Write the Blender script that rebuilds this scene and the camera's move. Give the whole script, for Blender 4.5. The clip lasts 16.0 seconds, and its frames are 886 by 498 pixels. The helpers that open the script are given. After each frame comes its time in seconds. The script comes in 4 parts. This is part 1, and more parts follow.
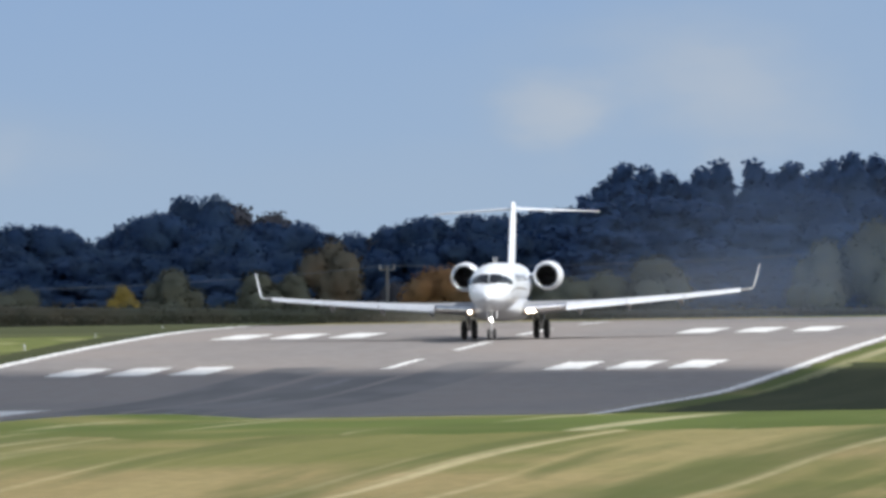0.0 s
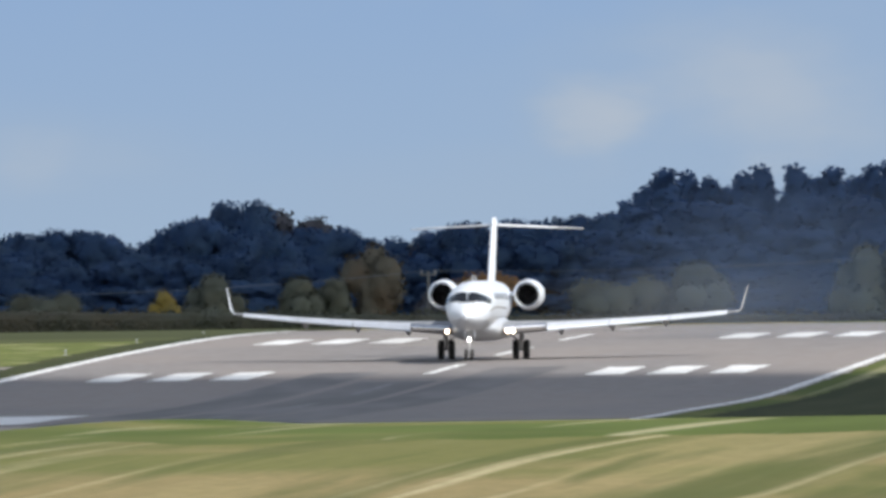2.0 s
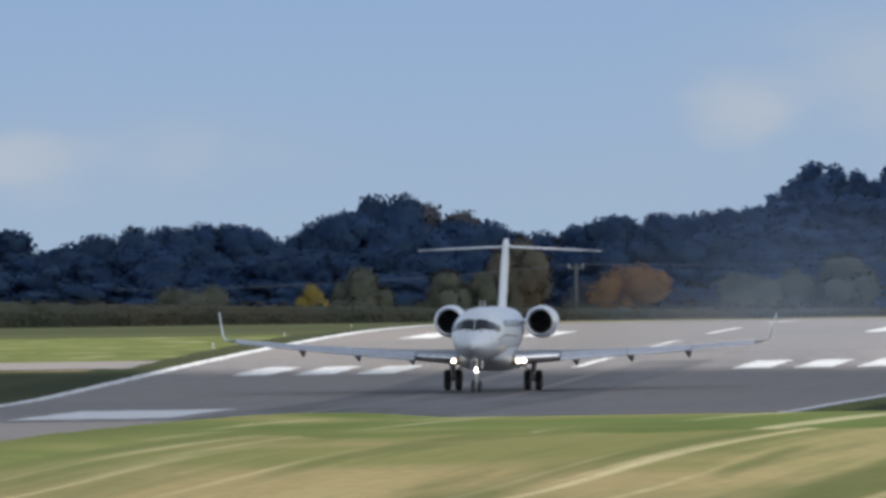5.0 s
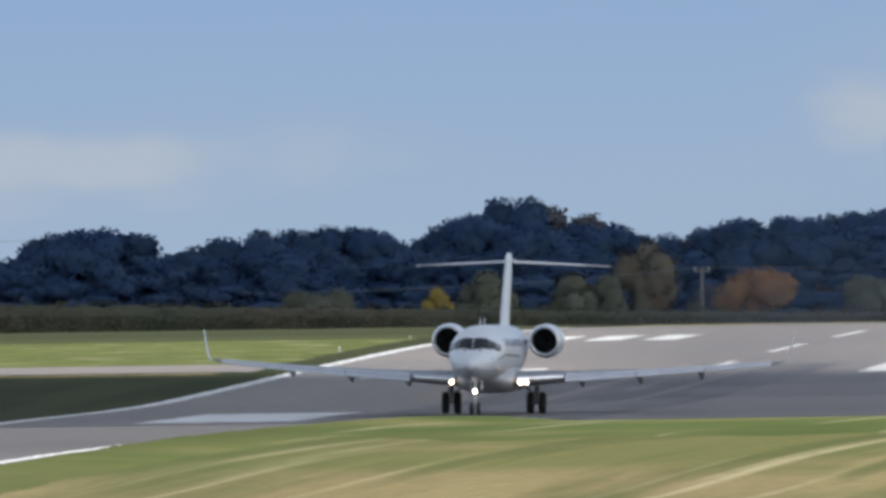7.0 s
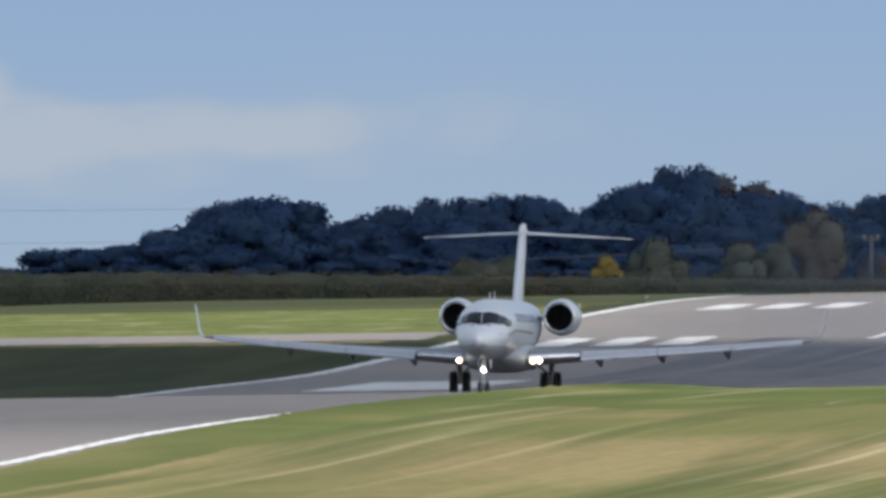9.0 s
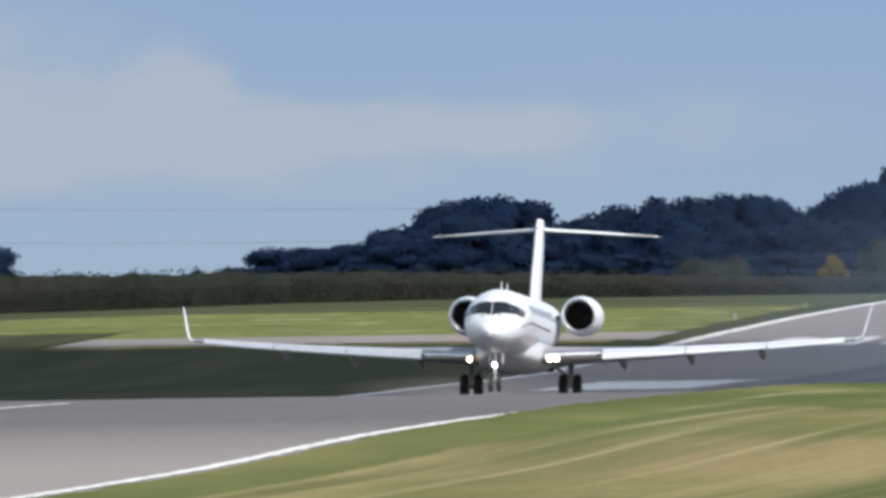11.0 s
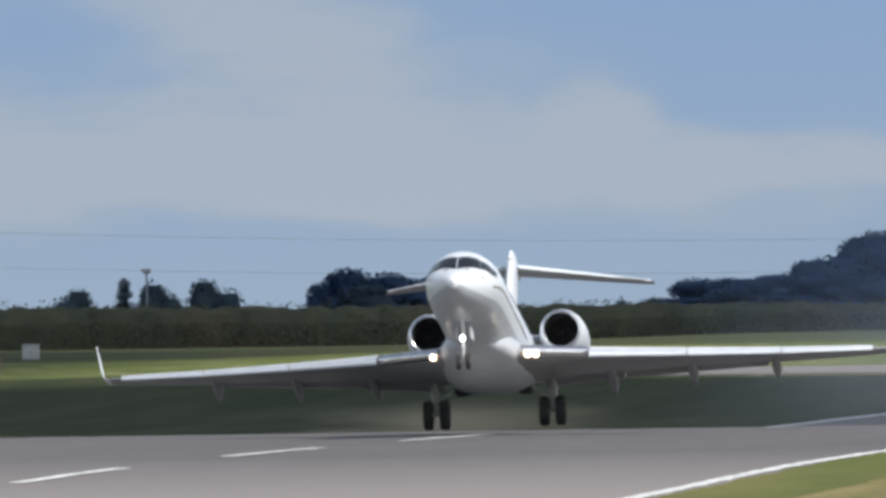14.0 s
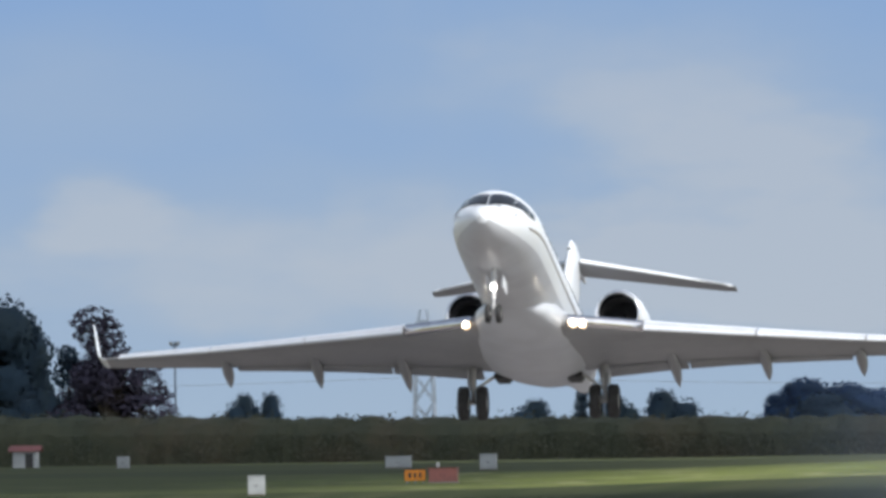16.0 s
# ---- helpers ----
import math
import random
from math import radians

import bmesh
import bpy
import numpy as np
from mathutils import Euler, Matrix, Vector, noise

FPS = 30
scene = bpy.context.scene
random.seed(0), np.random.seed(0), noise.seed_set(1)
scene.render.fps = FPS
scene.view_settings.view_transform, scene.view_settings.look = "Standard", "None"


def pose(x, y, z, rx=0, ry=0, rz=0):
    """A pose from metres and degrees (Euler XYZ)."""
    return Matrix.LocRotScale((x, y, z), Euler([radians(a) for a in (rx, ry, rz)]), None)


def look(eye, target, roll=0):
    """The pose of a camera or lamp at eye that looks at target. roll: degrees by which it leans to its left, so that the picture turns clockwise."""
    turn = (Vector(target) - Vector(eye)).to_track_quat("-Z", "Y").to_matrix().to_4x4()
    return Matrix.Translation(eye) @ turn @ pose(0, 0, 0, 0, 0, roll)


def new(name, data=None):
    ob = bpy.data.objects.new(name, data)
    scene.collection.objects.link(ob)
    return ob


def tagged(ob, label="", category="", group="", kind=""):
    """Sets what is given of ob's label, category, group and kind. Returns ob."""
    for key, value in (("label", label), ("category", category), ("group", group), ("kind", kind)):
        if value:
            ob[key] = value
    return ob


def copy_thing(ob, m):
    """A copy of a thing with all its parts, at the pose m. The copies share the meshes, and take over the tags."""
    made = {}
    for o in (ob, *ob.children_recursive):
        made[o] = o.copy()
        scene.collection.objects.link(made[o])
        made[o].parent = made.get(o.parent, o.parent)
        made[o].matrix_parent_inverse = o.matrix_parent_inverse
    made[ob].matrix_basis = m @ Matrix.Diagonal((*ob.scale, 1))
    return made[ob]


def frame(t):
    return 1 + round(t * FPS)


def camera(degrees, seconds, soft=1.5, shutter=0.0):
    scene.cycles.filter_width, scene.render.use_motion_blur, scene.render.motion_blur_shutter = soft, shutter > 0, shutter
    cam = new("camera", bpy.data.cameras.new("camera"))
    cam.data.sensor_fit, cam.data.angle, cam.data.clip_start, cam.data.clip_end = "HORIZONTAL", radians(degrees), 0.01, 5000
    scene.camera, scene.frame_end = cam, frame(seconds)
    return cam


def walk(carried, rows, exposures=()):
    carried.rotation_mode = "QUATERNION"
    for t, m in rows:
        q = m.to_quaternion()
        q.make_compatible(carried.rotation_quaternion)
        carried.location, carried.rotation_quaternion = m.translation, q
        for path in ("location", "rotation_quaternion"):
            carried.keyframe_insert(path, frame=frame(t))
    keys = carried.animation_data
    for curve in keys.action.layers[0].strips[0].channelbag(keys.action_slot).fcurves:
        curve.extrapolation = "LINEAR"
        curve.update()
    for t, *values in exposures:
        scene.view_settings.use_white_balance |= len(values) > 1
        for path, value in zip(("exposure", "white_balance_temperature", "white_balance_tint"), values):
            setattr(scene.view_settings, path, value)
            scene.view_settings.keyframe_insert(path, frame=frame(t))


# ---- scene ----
# The runway runs along y, its centre line at x = 0; z = 0 is the crest of the runway's hump.

# ---- camera ----
EYE = Vector((106.6, 0.0, 4.55))
LEAN = -0.85
cam = camera(1.6158, 16.0, soft=3.5)
# seconds, bearing from the runway's direction, elevation, in degrees
VIEW = [
    (0, -3.5424, 0.076), (0.5, -3.5898, 0.0746), (1, -3.6003, 0.0655), (1.5, -3.588, 0.0612),
    (2, -3.6175, 0.0864), (2.5, -3.6592, 0.122), (3, -3.7375, 0.1211), (3.2, -3.7706, 0.1134),
    (5.3, -3.9226, 0.0785), (5.5, -3.9545, 0.0821), (6, -4.0092, 0.0788), (6.5, -4.0225, 0.0862),
    (7, -4.1163, 0.0876), (7.5, -4.2186, 0.0706), (8, -4.2974, 0.0336), (8.2, -4.3273, 0.0351),
    (10.3, -4.6654, 0.0277), (10.5, -4.7252, 0.0296), (11, -4.8384, 0.0385), (11.5, -4.9331, 0.0482),
    (12, -5.06, 0.0408), (12.5, -5.1755, 0.0373), (13, -5.2638, 0.0551), (13.5, -5.4386, 0.0835),
    (14, -5.6124, 0.1057), (14.5, -5.7369, 0.1209), (15, -5.8728, 0.1343), (15.5, -6.1119, 0.1986),
    (16, -6.4441, 0.3179),
]


def sight(bearing, elevation):
    b, e = radians(bearing), radians(elevation)
    return Vector((math.sin(b) * math.cos(e), math.cos(b) * math.cos(e), math.sin(e)))


walk(cam, [(t, look(EYE, EYE + 1000 * sight(b, e), LEAN)) for t, b, e in VIEW],
     exposures=[(0, 0.04), (5.5, 0.03), (11, 0.0), (13.5, 0.0), (14.2, -0.14), (15.4, -0.16), (16, 0.04)])

# ---- daylight ----
SUN = Vector((0.55, -0.50, 0.66)).normalized()
world = bpy.data.worlds.new("world")
scene.world = world
world.use_nodes = True
wn = world.node_tree
sky = wn.nodes.new("ShaderNodeTexSky")
sky.sky_type, sky.sun_disc = "NISHITA", False
sky.sun_elevation = math.asin(SUN.z)
sky.sun_rotation = math.atan2(SUN.x, SUN.y)
# broken cloud over the whole sky makes its light less blue
pale = wn.nodes.new("ShaderNodeHueSaturation")
pale.inputs["Saturation"].default_value = 0.62
wn.links.new(sky.outputs[0], pale.inputs["Color"])
wn.links.new(pale.outputs[0], wn.nodes["Background"].inputs[0])
wn.nodes["Background"].inputs[1].default_value = 0.15
sun = new("sun", bpy.data.lights.new("sun", "SUN"))
sun.data.energy, sun.data.angle, sun.data.color = 4.6, radians(0.6), (1.0, 0.97, 0.91)
sun.matrix_world = look(SUN * 1000, (0, 0, 0))


# ---- materials ----
def material(name, colour, rough=0.8, metal=0.0, vary=(), bump=0.0, bump_scale=5.0, coat=0.0, emit=None, by_piece=0.0, stretch=(1, 1, 1)):
    """vary: rows of (colour, noise scale, amount) laid over the base colour."""
    m = bpy.data.materials.new(name)
    m.use_nodes = True
    nt = m.node_tree
    bsdf = nt.nodes["Principled BSDF"]
    bsdf.inputs["Roughness"].default_value = rough
    bsdf.inputs["Metallic"].default_value = metal
    bsdf.inputs["Coat Weight"].default_value = coat
    where = nt.nodes.new("ShaderNodeTexCoord").outputs["Object"]
    if stretch != (1, 1, 1):
        mp = nt.nodes.new("ShaderNodeMapping")
        mp.inputs["Scale"].default_value = stretch
        nt.links.new(where, mp.inputs[0])
        where = mp.outputs[0]
    rgb = nt.nodes.new("ShaderNodeRGB")
    rgb.outputs[0].default_value = (*colour, 1)
    last = rgb.outputs[0]
    for c, scale, amount, *own in vary:
        lo, hi = own[1] if len(own) > 1 else (0.42, 0.62)
        tex = nt.nodes.new("ShaderNodeTexNoise")
        tex.inputs["Scale"].default_value, tex.inputs["Detail"].default_value = scale, 5
        if own:
            mp = nt.nodes.new("ShaderNodeMapping")
            mp.inputs["Scale"].default_value = own[0]
            nt.links.new(where, mp.inputs[0])
            nt.links.new(mp.outputs[0], tex.inputs["Vector"])
        else:
            nt.links.new(where, tex.inputs["Vector"])
        ramp = nt.nodes.new("ShaderNodeMapRange")
        ramp.inputs[1].default_value, ramp.inputs[2].default_value = lo, hi
        ramp.inputs[4].default_value = amount
        nt.links.new(tex.outputs[0], ramp.inputs[0])
        mix = nt.nodes.new("ShaderNodeMix")
        mix.data_type = "RGBA"
        nt.links.new(ramp.outputs[0], mix.inputs[0])
        nt.links.new(last, mix.inputs[6])
        mix.inputs[7].default_value = (*c, 1)
        last = mix.outputs[2]
    if by_piece:
        geo = nt.nodes.new("ShaderNodeNewGeometry")
        ob = nt.nodes.new("ShaderNodeObjectInfo")
        add = nt.nodes.new("ShaderNodeMath")
        nt.links.new(geo.outputs["Random Per Island"], add.inputs[0])
        nt.links.new(ob.outputs["Random"], add.inputs[1])
        rng = nt.nodes.new("ShaderNodeMapRange")
        rng.inputs[2].default_value = 2.0
        rng.inputs[3].default_value, rng.inputs[4].default_value = 1 - by_piece, 1 + by_piece
        nt.links.new(add.outputs[0], rng.inputs[0])
        hsv = nt.nodes.new("ShaderNodeHueSaturation")
        nt.links.new(rng.outputs[0], hsv.inputs["Value"])
        nt.links.new(last, hsv.inputs["Color"])
        last = hsv.outputs[0]
    nt.links.new(last, bsdf.inputs["Base Color"])
    if bump:
        tex = nt.nodes.new("ShaderNodeTexNoise")
        tex.inputs["Scale"].default_value, tex.inputs["Detail"].default_value = bump_scale, 6
        nt.links.new(where, tex.inputs["Vector"])
        bp = nt.nodes.new("ShaderNodeBump")
        bp.inputs["Strength"].default_value = bump
        nt.links.new(tex.outputs[0], bp.inputs["Height"])
        nt.links.new(bp.outputs[0], bsdf.inputs["Normal"])
    if emit:
        bsdf.inputs["Emission Color"].default_value = (*emit[:3], 1)
        bsdf.inputs["Emission Strength"].default_value = emit[3]
    return m


GRASS = material("mown_grass", (0.172, 0.168, 0.058), 0.95, vary=[
    ((0.315, 0.240, 0.120), 0.028, 0.85, (1, 0.45, 0), (0.45, 0.57)), ((0.090, 0.114, 0.036), 0.06, 0.8, (1, 0.05, 0), (0.47, 0.60)),
    ((0.58, 0.50, 0.31), 0.6, 0.65, (1, 0.004, 0), (0.57, 0.68)), ((0.48, 0.41, 0.22), 1.5, 0.15, (1, 0.003, 0), (0.54, 0.66)), ((0.36, 0.29, 0.14), 0.16, 0.55, (1, 0.02, 0), (0.53, 0.62)),
    ((0.10, 0.11, 0.036), 1.6, 0.45), ((0.075, 0.094, 0.026), 0.25, 0.65, (1, 0.02, 0), (0.53, 0.62)), ((0.085, 0.10, 0.03), 2.0, 0.12, (1, 0.004, 0), (0.52, 0.62))], bump=0.2, bump_scale=3)
TURF = material("green_turf", (0.106, 0.136, 0.036), 0.95, vary=[((0.22, 0.195, 0.08), 0.03, 0.7, (1, 0.5, 0), (0.47, 0.60)), ((0.072, 0.10, 0.024), 0.12, 0.7, (1, 0.1, 0)), ((0.44, 0.40, 0.25), 0.38, 0.7, (1, 0.008, 0), (0.58, 0.65))], bump=0.2, bump_scale=3)
MEADOW = material("meadow_grass", (0.128, 0.146, 0.044), 0.95, vary=[((0.175, 0.205, 0.050), 0.05, 0.8, (0.3, 1.3, 0), (0.44, 0.56)), ((0.085, 0.098, 0.034), 0.07, 0.8, (0.4, 1.2, 0), (0.48, 0.60)), ((0.36, 0.34, 0.19), 0.22, 0.6, (1, 0.5, 0), (0.54, 0.64)), ((0.09, 0.105, 0.032), 0.5, 0.7, (1, 0.3, 0), (0.48, 0.62)), ((0.20, 0.23, 0.07), 0.9, 0.5)], bump=0.2, bump_scale=3)
FIELD = material("dull_field_grass", (0.062, 0.070, 0.032), 0.95, vary=[((0.10, 0.108, 0.042), 0.05, 0.6, (0.2, 1.2, 0), (0.48, 0.60)), ((0.055, 0.066, 0.026), 0.09, 0.7, (0.25, 1, 0), (0.50, 0.62))], bump=0.2, bump_scale=3)
ROUGH = material("rough_dark_grass", (0.040, 0.050, 0.019), 0.95, vary=[((0.028, 0.039, 0.014), 0.05, 0.8, (1, 0.2, 0)), ((0.075, 0.078, 0.036), 0.3, 0.5, (1, 0.05, 0))], bump=0.3, bump_scale=2)
# blades of grass do not shine at a low angle
for m in (GRASS, TURF, MEADOW, FIELD, ROUGH):
    m.node_tree.nodes["Principled BSDF"].inputs["Specular IOR Level"].default_value = 0.08
ASPHALT = material("runway_asphalt", (0.120, 0.112, 0.112), 0.85, vary=[((0.09, 0.086, 0.088), 0.05, 0.8), ((0.15, 0.14, 0.136), 0.9, 0.4)], bump=0.2, bump_scale=8, stretch=(1, 0.2, 1))
PALE_ASPHALT = material("pale_asphalt", (0.25, 0.215, 0.195), 0.88, vary=[((0.19, 0.175, 0.17), 0.06, 0.8), ((0.28, 0.26, 0.25), 1.1, 0.4)], bump=0.2, bump_scale=8, stretch=(1, 0.2, 1))


def change_along(m, axis, start, end, amount, colour, noise_scale=0.0):
    """The surface turns to another colour along an axis of the ground, with an uneven border."""
    nt = m.node_tree
    co = nt.nodes.new("ShaderNodeTexCoord")
    sep = nt.nodes.new("ShaderNodeSeparateXYZ")
    nt.links.new(co.outputs["Object"], sep.inputs[0])
    last = sep.outputs[axis]
    if noise_scale:
        tex = nt.nodes.new("ShaderNodeTexNoise")
        tex.inputs["Scale"].default_value = noise_scale
        nt.links.new(co.outputs["Object"], tex.inputs["Vector"])
        add = nt.nodes.new("ShaderNodeMath")
        add.operation = "MULTIPLY_ADD"
        add.inputs[1].default_value = 40
        nt.links.new(tex.outputs[0], add.inputs[0])
        nt.links.new(last, add.inputs[2])
        last = add.outputs[0]
    far = nt.nodes.new("ShaderNodeMapRange")
    far.inputs[1].default_value, far.inputs[2].default_value, far.inputs[4].default_value = start, end, amount
    nt.links.new(last, far.inputs[0])
    mix = nt.nodes.new("ShaderNodeMix")
    mix.data_type = "RGBA"
    mix.inputs[7].default_value = (*colour, 1)
    bsdf = nt.nodes["Principled BSDF"]
    nt.links.new(bsdf.inputs["Base Color"].links[0].from_socket, mix.inputs[6])
    nt.links.new(far.outputs[0], mix.inputs[0])
    nt.links.new(mix.outputs[2], bsdf.inputs["Base Color"])


# the near end of the runway wears paler towards its older surface; the meadow is darkened away from the runway in place
# of cloud shade
change_along(ASPHALT, "Y", 1010, 915, 0.95, (0.285, 0.250, 0.235))
change_along(MEADOW, "X", -62, -92, 0.85, (0.060, 0.070, 0.030), 0.03)
RUBBER_DEPOSIT = material("tyre_rubber_deposit", (0.13, 0.12, 0.12), 0.8, vary=[((0.20, 0.185, 0.18), 0.25, 0.9)], stretch=(1, 0.1, 1))
MARKING = material("white_marking_paint", (0.86, 0.85, 0.83), 0.7, vary=[((0.66, 0.65, 0.63), 0.5, 0.6), ((0.5, 0.49, 0.48), 2.5, 0.35)])
FAINT_MARKING = material("worn_marking_paint", (0.20, 0.19, 0.19), 0.8, vary=[((0.15, 0.145, 0.145), 0.5, 0.8), ((0.36, 0.35, 0.34), 2.5, 0.35)])
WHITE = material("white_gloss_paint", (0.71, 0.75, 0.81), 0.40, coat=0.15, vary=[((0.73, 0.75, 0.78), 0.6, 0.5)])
# white greyed so the underside's shade sits in the paint colour
SHADED_WHITE = material("white_paint_with_belly_shade", (0.50, 0.525, 0.57), 0.45, coat=0.1, vary=[((0.43, 0.45, 0.49), 0.9, 0.6)])
# wings and tailplane greyed all over to paint in their underside shade
SHADED_WING = material("wing_paint_greyed_for_shade", (0.27, 0.28, 0.30), 0.45, coat=0.05, vary=[((0.225, 0.235, 0.25), 0.7, 0.6), ((0.32, 0.33, 0.34), 3.0, 0.3)])
STRIPE = material("grey_brown_stripe_paint", (0.19, 0.165, 0.15), 0.3, coat=0.4)
STEEL = material("polished_steel", (0.80, 0.80, 0.82), 0.18, metal=1.0, vary=[((0.6, 0.6, 0.62), 3, 0.5)])
SLAT = material("bare_metal_slat", (0.54, 0.57, 0.63), 0.45, metal=0.15, vary=[((0.42, 0.44, 0.49), 1.5, 0.5)])
GEAR_METAL = material("painted_gear_metal", (0.50, 0.50, 0.50), 0.35, metal=0.3, vary=[((0.25, 0.25, 0.25), 6, 0.5)])
TYRE = material("black_tyre_rubber", (0.022, 0.022, 0.024), 0.85, vary=[((0.05, 0.05, 0.05), 9, 0.5)])
DARK = material("dark_duct_lining", (0.02, 0.02, 0.022), 0.6, vary=[((0.04, 0.04, 0.042), 4, 0.5)])
GLASS = material("dark_cockpit_glass", (0.012, 0.014, 0.018), 0.16)
# the reflector itself glows warm, standing in for the light's halo
LAMP = material("lit_landing_light", (1, 0.95, 0.85), 0.3, emit=(1.0, 0.66, 0.36, 1.5))
BULB = material("glowing_bulb", (1, 1, 1), 0.3, emit=(1.0, 0.93, 0.78, 14.0))
NOSE_LAMP = material("lit_taxi_light", (1, 1, 1), 0.3, emit=(1.0, 0.97, 0.92, 14.0))
BARK = material("bark", (0.07, 0.055, 0.045), 0.95, vary=[((0.04, 0.033, 0.028), 4, 0.7)], bump=0.5, bump_scale=10)
# blue in the ridge leaves is distance haze put into the base colour
HAZED_LEAF = material("haze_blue_oak_leaves", (0.042, 0.096, 0.215), 0.95, by_piece=0.05, vary=[((0.058, 0.104, 0.165), 2.6, 0.6)])
# green with a weaker haze tint painted in, for the nearer trees
HAZED_LEAF_NEAR = material("haze_tinted_green_leaves", (0.050, 0.090, 0.130), 0.95, by_piece=0.12, vary=[((0.062, 0.088, 0.085), 2.6, 0.6)])
# the conifers carry the haze's blue in their colour as well
HAZED_LEAF_FAR = material("haze_blue_conifer_leaves", (0.054, 0.126, 0.285), 0.95, by_piece=0.05, vary=[((0.068, 0.120, 0.195), 3.0, 0.5)])
# olive, brown and russet are greyed to put haze into their colour
LEAF_OLIVE = material("hazy_olive_leaves", (0.115, 0.128, 0.096), 0.9, by_piece=0.15, vary=[((0.13, 0.12, 0.07), 2.2, 0.5)])
LEAF_BROWN = material("hazy_brownish_green_leaves", (0.125, 0.116, 0.085), 0.9, by_piece=0.15, vary=[((0.16, 0.105, 0.06), 2.0, 0.6)])
LEAF_YELLOW = material("yellow_autumn_leaves", (0.30, 0.22, 0.045), 0.9, by_piece=0.25, vary=[((0.13, 0.125, 0.06), 2.0, 0.6)])
LEAF_ORANGE = material("orange_autumn_leaves", (0.27, 0.145, 0.055), 0.9, by_piece=0.2, vary=[((0.13, 0.10, 0.055), 2.0, 0.6)])
LEAF_RUSSET = material("hazy_russet_leaves", (0.085, 0.088, 0.105), 0.9, by_piece=0.2)
LEAF_PURPLE = material("dark_purple_leaves", (0.090, 0.078, 0.118), 0.85, by_piece=0.3)
LEAF_HEDGE = material("hawthorn_hedge_leaves", (0.066, 0.072, 0.046), 0.9, by_piece=0.25, vary=[((0.088, 0.070, 0.046), 0.12, 0.6), ((0.05, 0.06, 0.04), 0.5, 0.5)])
# steel tinted blue-grey, the haze before the pylon painted into it
LATTICE = material("hazed_galvanised_steel", (0.20, 0.25, 0.32), 0.7, metal=0.0, vary=[((0.10, 0.11, 0.13), 2, 0.5)])
WOOD_POLE = material("weathered_pole_timber", (0.17, 0.18, 0.19), 0.9, vary=[((0.12, 0.11, 0.10), 3, 0.6)])
CABLE = material("cable", (0.20, 0.23, 0.27), 0.6)
ORANGE_PAINT = material("orange_sign_paint", (0.62, 0.22, 0.02), 0.55, vary=[((0.5, 0.17, 0.02), 2, 0.5)])
RED_PAINT = material("dull_red_paint", (0.24, 0.09, 0.08), 0.6, vary=[((0.17, 0.07, 0.065), 2, 0.6)])
PALE_PAINT = material("pale_cabinet_paint", (0.38, 0.40, 0.41), 0.6, vary=[((0.29, 0.31, 0.32), 2, 0.6)])
BLACK_PAINT = material("black_sign_paint", (0.03, 0.03, 0.03), 0.5)


# light that passes through thin leaves
for m in (HAZED_LEAF, HAZED_LEAF_NEAR, HAZED_LEAF_FAR, LEAF_OLIVE, LEAF_YELLOW, LEAF_ORANGE, LEAF_RUSSET, LEAF_BROWN, LEAF_PURPLE, LEAF_HEDGE):
    nt = m.node_tree
    bsdf, out = nt.nodes["Principled BSDF"], nt.nodes["Material Output"]
    thin, both = nt.nodes.new("ShaderNodeBsdfTranslucent"), nt.nodes.new("ShaderNodeMixShader")
    nt.links.new(bsdf.inputs["Base Color"].links[0].from_socket, thin.inputs[0])
    both.inputs[0].default_value = 0.4 if m in (HAZED_LEAF, HAZED_LEAF_NEAR, HAZED_LEAF_FAR) else 0.1
    nt.links.new(bsdf.outputs[0], both.inputs[1])
    nt.links.new(thin.outputs[0], both.inputs[2])
    nt.links.new(both.outputs[0], out.inputs[0])


# ---- building helpers ----
def mesh_of(bm, name, mat, smooth=False):
    me = bpy.data.meshes.new(name)
    bm.normal_update()
    bm.to_mesh(me)
    bm.free()
    for m in mat if isinstance(mat, (list, tuple)) else (mat,):
        me.materials.append(m)
    if smooth:
        for p in me.polygons:
            p.use_smooth = True
    return me


def part(name, bm, mat, parent, label="", smooth=False):
    ob = new(name, mesh_of(bm, name, mat, smooth))
    ob.parent = parent
    return tagged(ob, label)


def raw(name, verts, faces, mat, smooth=False):
    me = bpy.data.meshes.new(name)
    me.from_pydata(verts, [], faces)
    me.materials.append(mat)
    if smooth:
        for p in me.polygons:
            p.use_smooth = True
    return me


def loft(rings, cap=True, closed=True):
    """A skin through rings of equally many points."""
    bm = bmesh.new()
    vs = [[bm.verts.new(p) for p in r] for r in rings]
    n = len(rings[0])
    for a, b in zip(vs, vs[1:]):
        for i in range(n if closed else n - 1):
            j = (i + 1) % n
            bm.faces.new((a[i], a[j], b[j], b[i]))
    if cap:
        for ring in (rings[0], rings[-1][::-1]):
            bm.faces.new([bm.verts.new(p) for p in ring])
    bmesh.ops.recalc_face_normals(bm, faces=bm.faces)
    return bm


def box(bm, centre, size, bevel=0.0):
    r = bmesh.ops.create_cube(bm, size=1, matrix=Matrix.Translation(centre) @ Matrix.Diagonal((*size, 1)))
    if bevel:
        es = list({e for v in r["verts"] for e in v.link_edges})
        bmesh.ops.bevel(bm, geom=es, offset=bevel, segments=2, affect="EDGES")
    return bm


